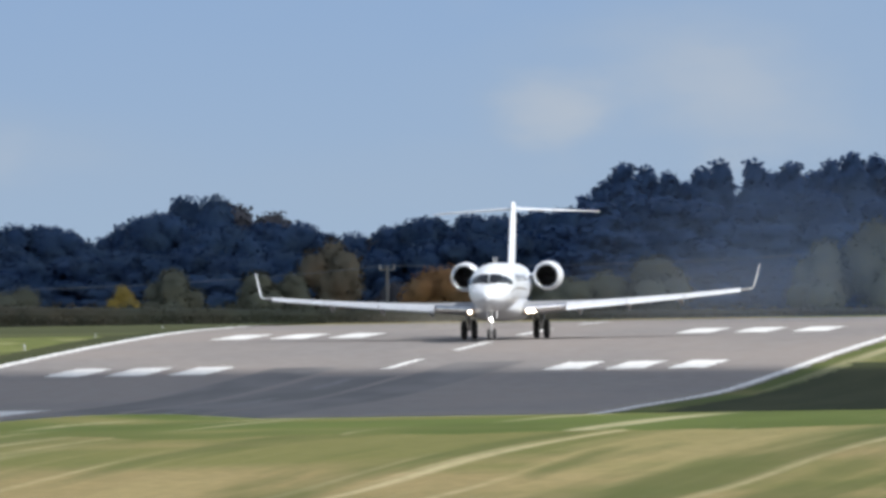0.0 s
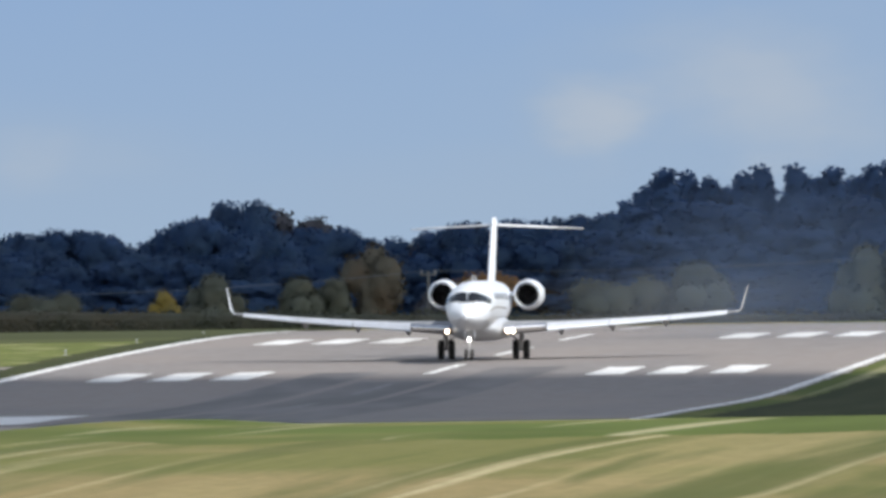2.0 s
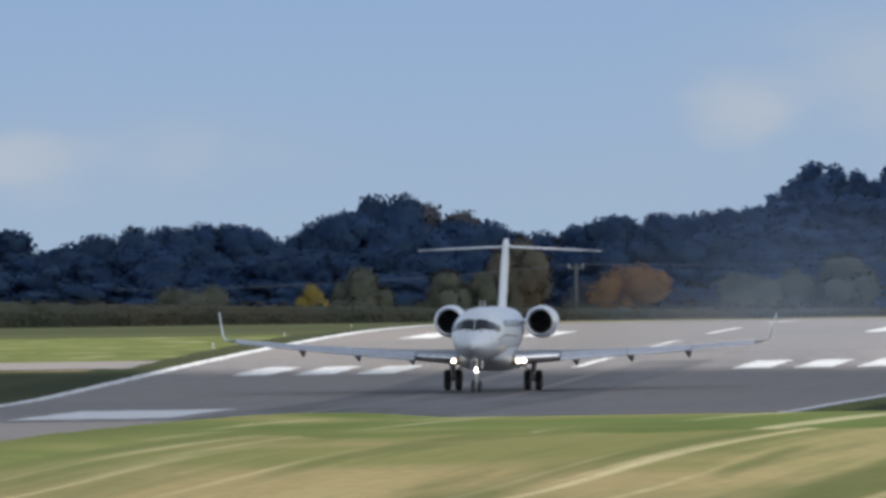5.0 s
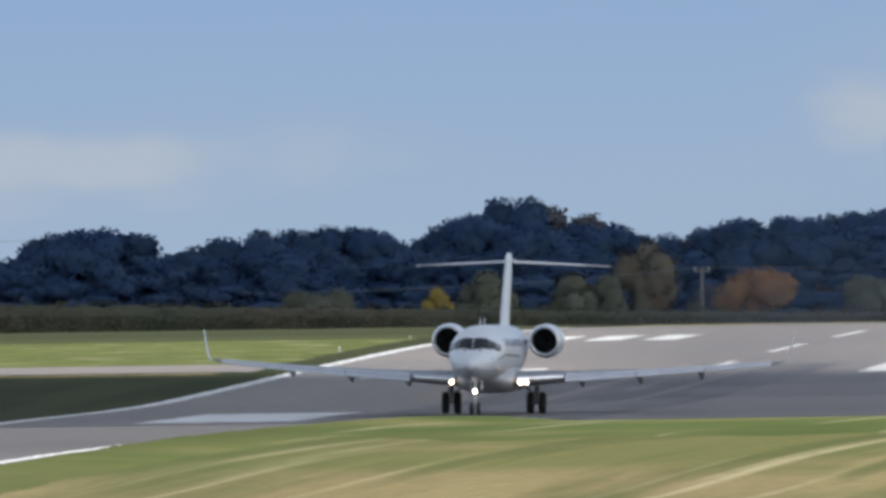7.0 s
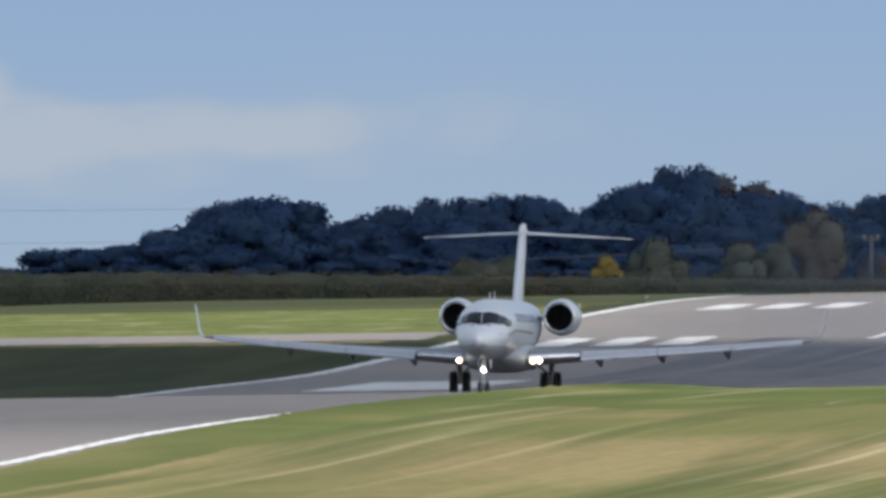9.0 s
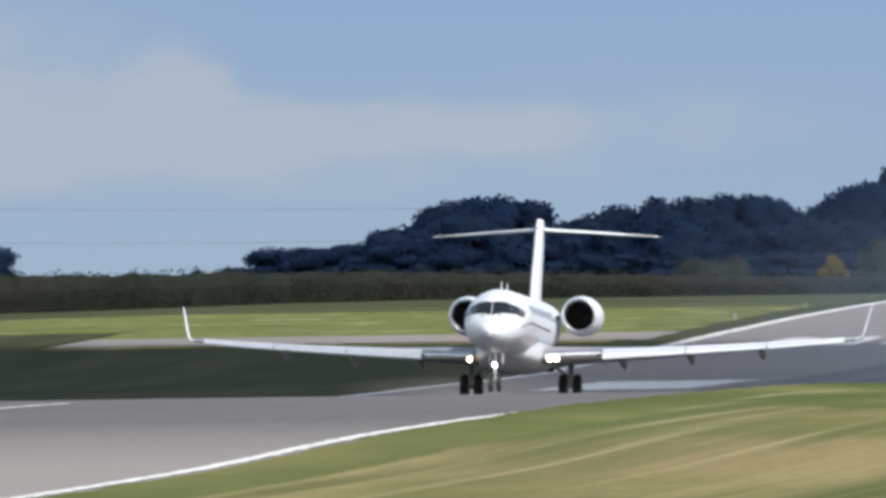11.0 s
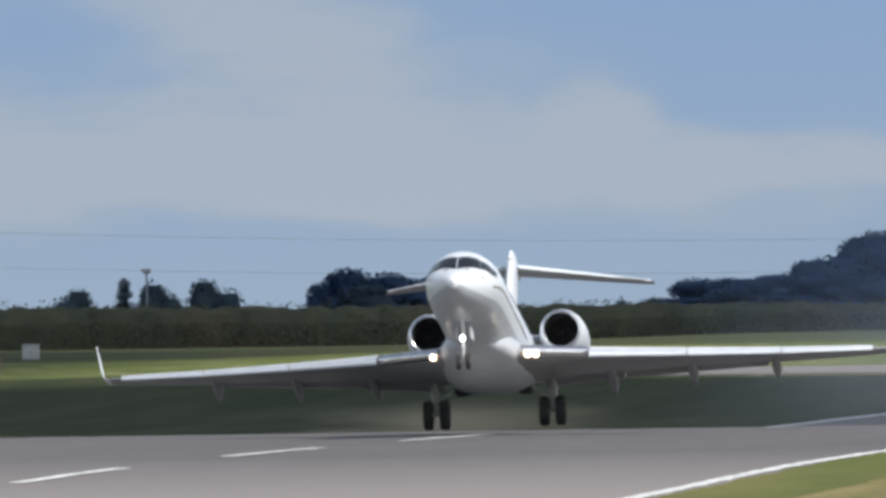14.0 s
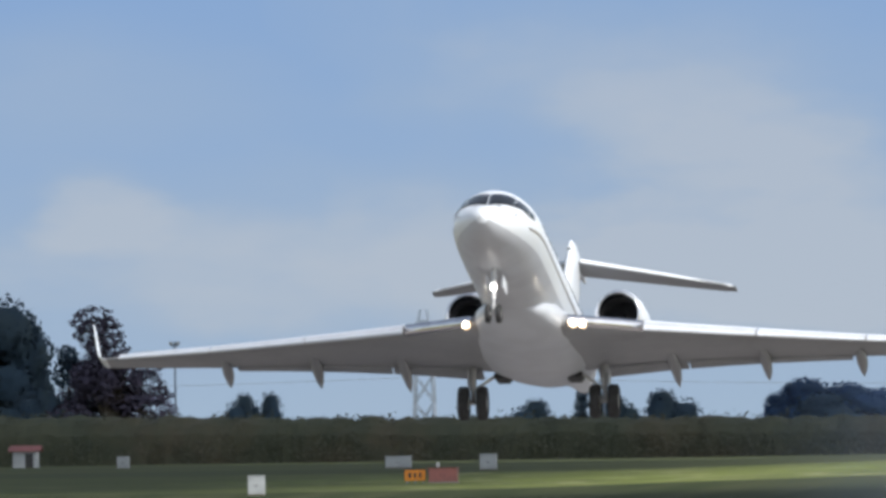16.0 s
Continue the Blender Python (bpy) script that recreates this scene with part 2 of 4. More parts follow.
def rod(bm, a, b, r1, r2=None, seg=10):
    a, b = Vector(a), Vector(b)
    d = b - a
    q = d.to_track_quat("Z", "Y").to_matrix().to_4x4()
    bmesh.ops.create_cone(bm, cap_ends=True, segments=seg, radius1=r1, radius2=r1 if r2 is None else r2, depth=d.length, matrix=Matrix.Translation((a + b) / 2) @ q)
    return bm


def smooth_table(table, x):
    """Smooth interpolation in a table of rows (x, values...)."""
    xs = [r[0] for r in table]
    x = min(max(x, xs[0]), xs[-1])
    i = min(max(sum(1 for v in xs if v <= x) - 1, 0), len(xs) - 2)
    t = (x - xs[i]) / (xs[i + 1] - xs[i])
    out = []
    for k in range(1, len(table[0])):
        def slope(j):
            lo, hi = max(j - 1, 0), min(j + 1, len(xs) - 1)
            return (table[hi][k] - table[lo][k]) / (xs[hi] - xs[lo])
        h = xs[i + 1] - xs[i]
        p0, p1, m0, m1 = table[i][k], table[i + 1][k], slope(i) * h, slope(i + 1) * h
        out.append((2 * t**3 - 3 * t**2 + 1) * p0 + (t**3 - 2 * t**2 + t) * m0 + (3 * t**2 - 2 * t**3) * p1 + (t**3 - t**2) * m1)
    return out


# ---- ground ----
PROFILE = [(-300, 3.2), (0, 2.9), (100, 1.9), (250, -0.5), (500, -2.0), (750, -2.0), (896, -1.24), (970, -0.46), (1040, -0.11), (1140, 0.0), (1232, -0.55), (1326, -1.02), (1464, -1.34), (1513, -1.14), (1582, -0.78), (1640, -0.05), (1703, 0.85), (1777, 1.76), (1850, 2.4), (1950, 2.62), (2100, 2.7), (2600, 2.2), (3200, 1.0), (4000, -8.0), (5500, -40.0)]


def ground_z(y, x=0.0):
    """The ground's height; the land lies half a metre lower well to the left of the runway."""
    t = min(max((-62 - x) / 30, 0.0), 1.0)
    return smooth_table(PROFILE, y)[0] - 0.5 * t * t * (3 - 2 * t) * min(max((y - 1250) / 300, 0.0), 1.0)


def strip_rows(y0, y1, step=10.0):
    n = max(1, round((y1 - y0) / step))
    return [y0 + (y1 - y0) * i / n for i in range(n + 1)]


def sheet(x0, x1, y0, y1, lift, xs=None, step=10.0):
    """A sheet that follows the ground's profile."""
    xs = xs or [x0, x1]
    rows = strip_rows(y0, y1, step)
    verts = [(x, y, ground_z(y, x) + lift) for y in rows for x in xs]
    n = len(xs)
    faces = [(r * n + i, r * n + i + 1, (r + 1) * n + i + 1, (r + 1) * n + i) for r in range(len(rows) - 1) for i in range(n - 1)]
    return verts, faces


v, fc = sheet(0, 0, -300, 5200, -0.05, [-1600, -800, -400, -250, -160, -100, -92, -85, -77, -70, -62, -30, 0, 30, 60, 100, 160, 250, 400, 800, 1400])
ground = tagged(new("ground", raw("ground", v, fc, GRASS, True)), "mown airfield grass with dry pale streaks", "grass", kind="structure")

v, fc = sheet(-23.2, 23.2, 500, 1905, 0.0, [-23.2, -12, 0, 12, 23.2])
runway = tagged(new("runway", raw("runway", v, fc, ASPHALT, True)), "grey asphalt runway with white markings", "runway", kind="structure")


# ---- motion of the aircraft ----
ROLL_OUT = [
    (0, 1776.9, None, 0.0, -0.3), (0.5, 1763.4, None, 0.0, -0.2), (1, 1749.3, None, 0.0, 0.0), (1.5, 1734.5, None, 0.0, 0.3), (2, 1719.0, None, 0.0, 0.5),
    (2.5, 1702.6, None, 0.0, 0.7), (3, 1685.5, None, 0.0, 0.8), (3.2, 1678.3, None, 0.0, 0.8), (5.3, 1591.0, None, 0.0, 0.9), (5.5, 1582.2, None, 0.0, 0.9), (6, 1559.6, None, 0.0, 0.9),
    (6.5, 1536.5, None, 0.0, 1.0), (7, 1512.8, None, 0.1, 1.1), (7.5, 1488.5, None, 0.2, 1.2), (8, 1463.6, None, 0.4, 1.3), (8.2, 1453.4, None, 0.4, 1.3), (10.3, 1338.0, None, 1.0, 1.3), (10.5, 1326.1, None, 1.2, 1.1),
    (11, 1295.5, None, 1.8, 0.7), (11.5, 1264.3, None, 2.5, 0.2), (12, 1232.5, None, 3.5, -0.3), (12.5, 1200.2, None, 4.8, -0.8), (13, 1167.5, None, 6.2, -1.2),
    (13.5, 1134.7, 0.01, 7.8, -1.7), (14, 1101.8, 0.25, 9.8, -1.5), (14.5, 1068.6, 0.68, 11.3, -1.1), (15, 1035.2, 1.57, 12.3, -0.6), (15.5, 1001.7, 2.94, 13.0, -0.3), (16, 967.9, 4.67, 13.7, -0.2),
]


def revolve_z(profile, seg=14):
    return loft([[(r * math.cos(2 * math.pi * i / seg), r * math.sin(2 * math.pi * i / seg), z) for i in range(seg)] for z, r in profile])


# ---- runway markings and paved areas ----
def paved(name, x0, x1, y0, y1, lift, mat, parent=None, label="", xs=None):
    v, fc = sheet(x0, x1, y0, y1, lift, xs)
    ob = new(name, raw(name, v, fc, mat, True))
    if parent:
        ob.parent = parent
    return tagged(ob, label)


def ragged_line(side, y0, y1):
    """A stretch of white edge line, its borders made uneven to look like heat shimmer."""
    verts, rows = [], strip_rows(y0, y1, 1.25)
    half = 0.50 if side < 0 else 0.36
    for y in rows:
        a = half * (0.85 + 0.95 * noise.noise((y * 0.45, side * 3, 1)))
        b = half * (0.85 + 0.95 * noise.noise((y * 0.45, side * 3, 9)))
        z = ground_z(y) + 0.03
        verts += [(side * 22.55 - a, y, z), (side * 22.55 + b, y, z)]
    faces = [(2 * i, 2 * i + 1, 2 * i + 3, 2 * i + 2) for i in range(len(rows) - 1)]
    ob = new("edge_line", raw("edge_line", verts, faces, MARKING, True))
    ob.parent = runway


def worn_paint(name, x0, x1, y0, y1, mat, label, fray=0.22):
    """A painted block whose edges have worn ragged."""
    nx = max(3, round((x1 - x0) / 0.4))
    ny = max(6, round((y1 - y0) / 1.5))
    verts = []
    for j in range(ny + 1):
        for i in range(nx + 1):
            u, v = i / nx, j / ny
            x, y = x0 + (x1 - x0) * u, y0 + (y1 - y0) * v
            x += fray * (2 * u - 1) * noise.noise((y * 0.5, x0, 3 + round(u)))
            y += fray * 9 * (2 * v - 1) * noise.noise((x * 1.1, y0, 7 + round(v)))
            verts.append((x, y, ground_z(y) + 0.03))
    n = nx + 1
    faces = [(r * n + i, r * n + i + 1, (r + 1) * n + i + 1, (r + 1) * n + i) for r in range(ny) for i in range(nx)]
    ob = new(name, raw(name, verts, faces, mat, True))
    ob.parent = runway
    return tagged(ob, label)


# paler colour brightens the sunlit far end and lifts the cloud shade
paved("paled_section", -23.2, 23.2, 1470, 1905, 0.012, PALE_ASPHALT, runway, "asphalt section paled to brighten its sun and shade")
for x0, x1, y0, y1 in ((-6.5, -3.0, 1400, 1680), (2.6, 6.4, 1380, 1690), (-2.2, 2.0, 1420, 1650)):
    paved("rubber_streak", x0, x1, y0, y1, 0.02, RUBBER_DEPOSIT, runway, "dark rubber left by tyres")
for side in (-1, 1):
    for k in range(28):
        y0 = 500 + 50 * k
        ragged_line(side, y0 + 0.3, y0 + 50)
    for y0 in (1661, 1790):
        for k in range(3):
            x = side * (9.95 + 3.32 * k)
            worn_paint("touchdown_bar", x - 1.0, x + 1.0, y0, y0 + 24, MARKING, "white touchdown zone bar")
worn_paint("aiming_point_block", -15.4, -7.7, 1488, 1533, MARKING, "broad white aiming point block", 0.35)
for k in range(-6, 15):
    y0 = 1011.5 + 60 * k
    faint = 1100 < y0 < 1660
    worn_paint("centre_line_dash", -0.26, 0.26, y0, y0 + 30, FAINT_MARKING if faint else MARKING, "faint worn centre line dash" if faint else "white centre line dash", 0.2)

taxiway = paved("taxiway", -58, -23.2, 1690, 1716, 0.0, PALE_ASPHALT, None, "pale asphalt taxiway stub beside the runway", [-58, -23.2])
taxiway["kind"], taxiway["category"] = "structure", "taxiway"

def turf_sheet(name, xs, y0, y1, fray, lift, mat, label):
    """A stretch of other grass with ragged near and far ends, laid over the ground."""
    steps = round((y1 - y0) / 4)
    verts = []
    for i in range(steps + 1):
        for x in xs:
            a = y0 + fray * (noise.noise((x * 0.13, 3, 6)) + 0.5 * noise.noise((x * 0.5, 3, 2)))
            b = y1 + fray * noise.noise((x * 0.13, 40, 6))
            y = a + (b - a) * i / steps
            verts.append((x, y, ground_z(y, x) - 0.05 + (0.0 if i in (0, steps) else lift)))
    rows = range(steps + 1)
    n = len(xs)
    faces = [(r * n + i, r * n + i + 1, (r + 1) * n + i + 1, (r + 1) * n + i) for r in range(len(rows) - 1) for i in range(n - 1)]
    return tagged(new(name, raw(name, verts, faces, mat, True)), label, "grass", kind="structure")


# longer dark grass in the dip beside the runway, greener turf on the crest
turf_sheet("rough_grass", [-23.6, -30, -45, -62, -70, -77, -85, -92, -110, -160, -320], 1230, 1686, 7, 0.06, ROUGH, "long dark green rough grass beside the runway")
turf_sheet("rough_grass", [23.6, 26, 29, 33, 38, 45, 55, 70, 100, 200], 1230, 1676, 9, 0.06, ROUGH, "long dark green rough grass beside the runway")
meadow_xs = [-23.6, -30, -38, -46, -54, -62, -70, -77, -85, -92, -100, -110, -125, -160, -320]
turf_sheet("meadow", meadow_xs, 1719, 1856, 5, 0.04, MEADOW, "sunlit yellow-green meadow grass before the hedge")
turf_sheet("hedge_field", meadow_xs, 1818, 1984, 6, 0.08, FIELD, "dull olive grass along the foot of the hedge")
turf_sheet("rough_grass", [-58.2, -62, -66, -72, -77, -85, -92, -100, -110, -125, -160, -320], 1680, 1742, 4, 0.07, ROUGH, "long dark green rough grass beside the runway")
turf_sheet("green_turf", [23.6 + 1.5 * k for k in range(90)], 1040, 1185, 26, 0.04, TURF, "greener mown turf on the crest of the airfield")

# ragged turf that has crept over the edges of the pavement
for side in (-1, 1):
    verts, faces = [], []
    rows = strip_rows(780, 1900, 1.0)
    for i, y in enumerate(rows):
        e = 23.1 + 0.28 * noise.noise((y * 0.11, side * 5, 1)) + 0.22 * noise.noise((y * 0.5, side * 5, 4))
        z = ground_z(y)
        bank = 0.17 * min(max((1240 - y) / 60, 0.0), 1.0) * min(max((y - 940) / 90, 0.0), 1.0) if side > 0 else 0.0
        verts += [(side * e, y, z + 0.012), (side * (e + 0.6), y, z + 0.05 + bank + 0.035 * noise.noise((y * 0.35, 2, 2))), (side * (e + 4.5), y, z - 0.06)]
    for i in range(len(rows) - 1):
        a = 3 * i
        faces += [(a, a + 1, a + 4, a + 3), (a + 1, a + 2, a + 5, a + 4)]
    tagged(new("verge", raw("verge", verts, faces, TURF if side > 0 else ROUGH, True)), "ragged turf edge along the runway", "grass verge", kind="structure")


# ---- trees ----
def leaves(rng, lobes, count, size):
    """Small leaf sprays scattered over rounded lobes (centre, radii), with the outward direction of each."""
    verts, faces, outward = [], [], []
    vol = [r[0] * r[1] * r[2] for c, r in lobes]
    for _ in range(count):
        c, r = rng.choices(lobes, [v ** 0.67 for v in vol])[0]
        d = Vector((rng.gauss(0, 1), rng.gauss(0, 1), rng.gauss(0, 1))).normalized()
        k = rng.uniform(0.6, 1.0) ** 0.5 * (1 + 0.25 * noise.noise(d * 2.3 + Vector(c)))
        p = Vector((c[0] + d.x * r[0] * k, c[1] + d.y * r[1] * k, c[2] + d.z * r[2] * k))
        s = size * rng.uniform(0.6, 1.4)
        n = (d * 0.35 + Vector((rng.uniform(-0.8, 0.8), rng.uniform(-0.8, 0.8) - 0.35, rng.uniform(0.1, 1.0)))).normalized()
        if n.dot(d) < 0:
            n = -n
        t = n.orthogonal().normalized()
        t.rotate(Matrix.Rotation(rng.uniform(0, 6.28), 3, n))
        b = n.cross(t)
        i = len(verts)
        verts += [p - t * s * 0.5, p + b * s * 0.32 + n * s * 0.12, p + t * s * 0.5, p - b * s * 0.32 + n * s * 0.12]
        faces.append((i + 3, i + 2, i + 1, i))
        outward += [(d + n * 0.45).normalized()] * 4
    return verts, faces, outward


def tree_meshes(seed, shape, mat, count=4600, size=0.044):
    """Meshes of trunk and crown for a tree one metre tall."""
    rng = random.Random(seed)
    lobes = []
    if shape == "round":
        for k in range(18):
            a, h = rng.uniform(0, 6.28), rng.uniform(0.2, 0.88)
            rr = 0.30 * math.sqrt(max(0.05, 1 - ((h - 0.52) / 0.46) ** 2))
            q = rng.uniform(0.12, 0.21)
            lobes.append(((math.cos(a) * rr, math.sin(a) * rr, min(h, 0.98 - q * 0.8)), (q * 1.15, q * 1.15, q * 0.85)))
    elif shape == "tall":
        for k in range(18):
            h = 0.15 + 0.80 * k / 17
            rr = 0.17 * (1.02 - h)
            a = rng.uniform(0, 6.28)
            q = 0.055 + 0.16 * (1 - h)
            lobes.append(((math.cos(a) * rr, math.sin(a) * rr, h), (q, q, q * 0.8 + 0.02)))
    elif shape == "bush":
        for k in range(12):
            a, d = rng.uniform(0, 6.28), rng.uniform(0, 0.42)
            q = rng.uniform(0.2, 0.3)
            lobes.append(((math.cos(a) * d, math.sin(a) * d, rng.uniform(0.15, 0.80 - 0.5 * d)), (q, q, q)))
    else:  # ragged
        for k in range(17):
            a, h = rng.uniform(0, 6.28), rng.uniform(0.25, 0.95)
            rr = rng.uniform(0.05, 0.38) * (1.15 - h)
            q = rng.uniform(0.045, 0.115)
            lobes.append(((math.cos(a) * rr, math.sin(a) * rr, min(h, 0.92)), (q * 1.2, q * 1.2, q)))
    v, fc, outward = leaves(rng, lobes, count, size)
    if shape != "ragged":
        # the dense inside of the crown
        for c, r in lobes:
            n0 = len(v)
            for a in range(1, 5):
                for b in range(8):
                    th, ph = math.pi * a / 5, 2 * math.pi * b / 8
                    d = Vector((math.sin(th) * math.cos(ph), math.sin(th) * math.sin(ph), math.cos(th)))
                    k = 0.80 + 0.25 * noise.noise(d * 2 + Vector(c) * 5)
                    v.append((c[0] + d.x * r[0] * k, c[1] + d.y * r[1] * k, c[2] + d.z * r[2] * k))
                    outward.append(d)
            for a in range(3):
                for b in range(8):
                    p, q = n0 + 8 * a + b, n0 + 8 * a + (b + 1) % 8
                    fc.append((p, p + 8, q + 8, q))
            fc.append(tuple(n0 + b for b in range(8)))
            fc.append(tuple(n0 + 24 + b for b in reversed(range(8))))
    # leaves are shaded as one soft mass, each turned a little its own way
    crown = raw("crown", v, fc, mat, True)
    middle = Vector((0, 0, 0.42))
    crown.normals_split_custom_set_from_vertices([(o * 0.4 + (Vector(p) - middle).normalized() * 0.5 + Vector((0, 0, 0.7))).normalized() for p, o in zip(v, outward)])
    rings = []
    for k in range(9):
        h, r = -0.02 + 0.62 * k / 8, 0.030 - 0.021 * k / 8
        rings.append([(r * math.cos(a) + 0.01 * math.sin(h * 7), r * math.sin(a), h) for a in [2 * math.pi * j / 6 for j in range(6)]])
    bm = loft(rings)
    bm.faces.ensure_lookup_table()
    sides = [f for f in bm.faces if len(f.verts) == 4 and f.calc_center_median().z > 0.12]
    rng.shuffle(sides)
    # limbs grow out of the trunk towards the lobes
    for f, (c, r) in zip(sides, lobes):
        goal, face = Vector(c), f
        for step in (0.35, 0.6, 1.0):
            out = bmesh.ops.extrude_discrete_faces(bm, faces=[face])["faces"][0]
            mid = out.calc_center_median()
            to = mid.lerp(goal, step)
            for v in out.verts:
                v.co = to + (v.co - mid) * 0.6
            face = out
    return mesh_of(bm, "trunk", BARK), crown


def tree(name, meshes, label, category, group=""):
    ob = new(name)
    for n, me in zip(("trunk", "crown"), meshes):
        p = new(n, me)
        p.parent = ob
    return tagged(ob, label, category, group)


KINDS = {
    "oak": [tree_meshes(i, "round", HAZED_LEAF) for i in (1, 2, 3, 4)],
    "russet": [tree_meshes(5, "round", LEAF_RUSSET)],
    "pine": [tree_meshes(i, "tall", HAZED_LEAF_FAR, 4000, 0.040) for i in (6, 7, 8)],
    "olive": [tree_meshes(i, "bush", LEAF_OLIVE, 3600, 0.05) for i in (9, 10, 11)],
    "olive_russet": [tree_meshes(20, "bush", LEAF_BROWN, 3600, 0.05)],
    "russet_bush": [tree_meshes(21, "bush", LEAF_RUSSET, 3000, 0.05)],
    "yellow": [tree_meshes(12, "bush", LEAF_YELLOW, 3200, 0.055)],
    "orange": [tree_meshes(13, "bush", LEAF_ORANGE, 3600, 0.05)],
    "dark_bush": [tree_meshes(i, "bush", HAZED_LEAF_NEAR, 3200, 0.052) for i in (14, 15)],
    "purple": [tree_meshes(16, "ragged", LEAF_PURPLE, 6000, 0.026)],
    "big_tree": [tree_meshes(i, "round", HAZED_LEAF_NEAR, 5200, 0.036) for i in (18, 19)],
    "ragged": [tree_meshes(17, "ragged", HAZED_LEAF_NEAR, 3600, 0.032)],
}
LABELS = {
    "oak": ("tree", "broadleaf tree in a wooded ridge, leaves tinted haze blue", "tree"),
    "russet": ("tree", "broadleaf tree turning russet in autumn", "tree"),
    "pine": ("conifer", "tall conifer in a plantation, leaves tinted haze blue", "tree"),
    "olive": ("bush", "olive green bush behind the hedge", "bush"),
    "olive_russet": ("bush", "tall brownish green bush behind the hedge", "bush"),
    "russet_bush": ("bush", "low russet brown bush behind the hedge", "bush"),
    "yellow": ("bush", "bright yellow autumn bush behind the hedge", "bush"),
    "orange": ("bush", "orange-brown autumn bush behind the hedge", "bush"),
    "dark_bush": ("bush", "scrub behind the hedge, green tinted with haze", "bush"),
    "purple": ("tree", "dark purple-leaved tree with sparse branches", "tree"),
    "big_tree": ("tree", "large tree overhanging the hedge, green tinted with haze", "tree"),
    "ragged": ("tree", "tall dark tree with a ragged crown", "tree"),
}
plant = random.Random(4)
MADE = {}


def natural_bush(kind):
    return kind in ("olive", "olive_russet", "russet_bush", "yellow", "orange", "dark_bush")


def grow(kind, x, y, top, width, sink=0.0):
    """A tree of a kind whose top stands at the height top, about width metres across."""
    i = plant.randrange(len(KINDS[kind]))
    z = ground_z(y, x) - 0.1 - sink
    h = (top - z) * 1.04
    if natural_bush(kind):
        h *= 1.1
    natural = {"pine": 0.34, "olive": 0.95, "olive_russet": 0.95, "russet_bush": 0.95, "purple": 0.6, "yellow": 0.9, "orange": 1.05, "dark_bush": 0.9}.get(kind, 0.78)
    k = width / natural
    m = Matrix.Translation((x, y, z)) @ Matrix.Rotation(plant.uniform(0, 6.28), 4, "Z") @ Matrix.Diagonal((k, k, h, 1))
    if (kind, i) in MADE:
        ob = copy_thing(MADE[kind, i], m)
    else:
        name, label, cat = LABELS[kind]
        ob = MADE[kind, i] = tree(name, KINDS[kind][i], label, cat, cat + "s by the airfield")
        ob.matrix_basis = m
    ob.scale = m.to_scale()
    return ob


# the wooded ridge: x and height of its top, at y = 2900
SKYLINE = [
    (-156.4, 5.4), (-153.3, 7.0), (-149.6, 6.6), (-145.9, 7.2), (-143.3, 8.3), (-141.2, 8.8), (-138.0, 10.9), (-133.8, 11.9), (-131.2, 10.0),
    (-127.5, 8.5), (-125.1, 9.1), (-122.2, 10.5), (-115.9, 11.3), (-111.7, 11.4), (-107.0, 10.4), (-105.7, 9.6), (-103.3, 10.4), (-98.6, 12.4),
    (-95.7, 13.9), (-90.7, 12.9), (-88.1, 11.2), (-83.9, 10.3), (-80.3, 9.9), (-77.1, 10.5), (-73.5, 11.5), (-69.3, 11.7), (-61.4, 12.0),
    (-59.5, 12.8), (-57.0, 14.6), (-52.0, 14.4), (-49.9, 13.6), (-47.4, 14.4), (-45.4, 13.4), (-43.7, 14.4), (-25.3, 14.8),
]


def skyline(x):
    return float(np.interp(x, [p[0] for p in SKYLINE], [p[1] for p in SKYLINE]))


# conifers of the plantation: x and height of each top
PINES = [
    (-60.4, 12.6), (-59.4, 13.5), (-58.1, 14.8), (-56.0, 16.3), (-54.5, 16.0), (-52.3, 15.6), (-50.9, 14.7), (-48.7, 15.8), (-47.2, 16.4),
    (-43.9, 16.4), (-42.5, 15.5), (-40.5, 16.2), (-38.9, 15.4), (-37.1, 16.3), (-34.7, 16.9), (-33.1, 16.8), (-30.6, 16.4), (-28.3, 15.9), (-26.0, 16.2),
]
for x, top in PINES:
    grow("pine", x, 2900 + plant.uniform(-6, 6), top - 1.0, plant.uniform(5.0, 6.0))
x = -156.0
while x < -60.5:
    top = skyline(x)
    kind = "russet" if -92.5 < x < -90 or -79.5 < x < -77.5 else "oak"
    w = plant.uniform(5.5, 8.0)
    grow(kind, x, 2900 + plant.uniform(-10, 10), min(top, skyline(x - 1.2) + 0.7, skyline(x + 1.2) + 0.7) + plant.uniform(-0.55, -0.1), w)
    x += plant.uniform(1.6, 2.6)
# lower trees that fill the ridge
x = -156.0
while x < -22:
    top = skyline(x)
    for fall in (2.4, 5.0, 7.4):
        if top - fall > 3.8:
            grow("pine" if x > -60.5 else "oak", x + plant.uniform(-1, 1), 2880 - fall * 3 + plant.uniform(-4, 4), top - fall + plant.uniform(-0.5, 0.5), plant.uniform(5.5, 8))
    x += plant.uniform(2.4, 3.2)
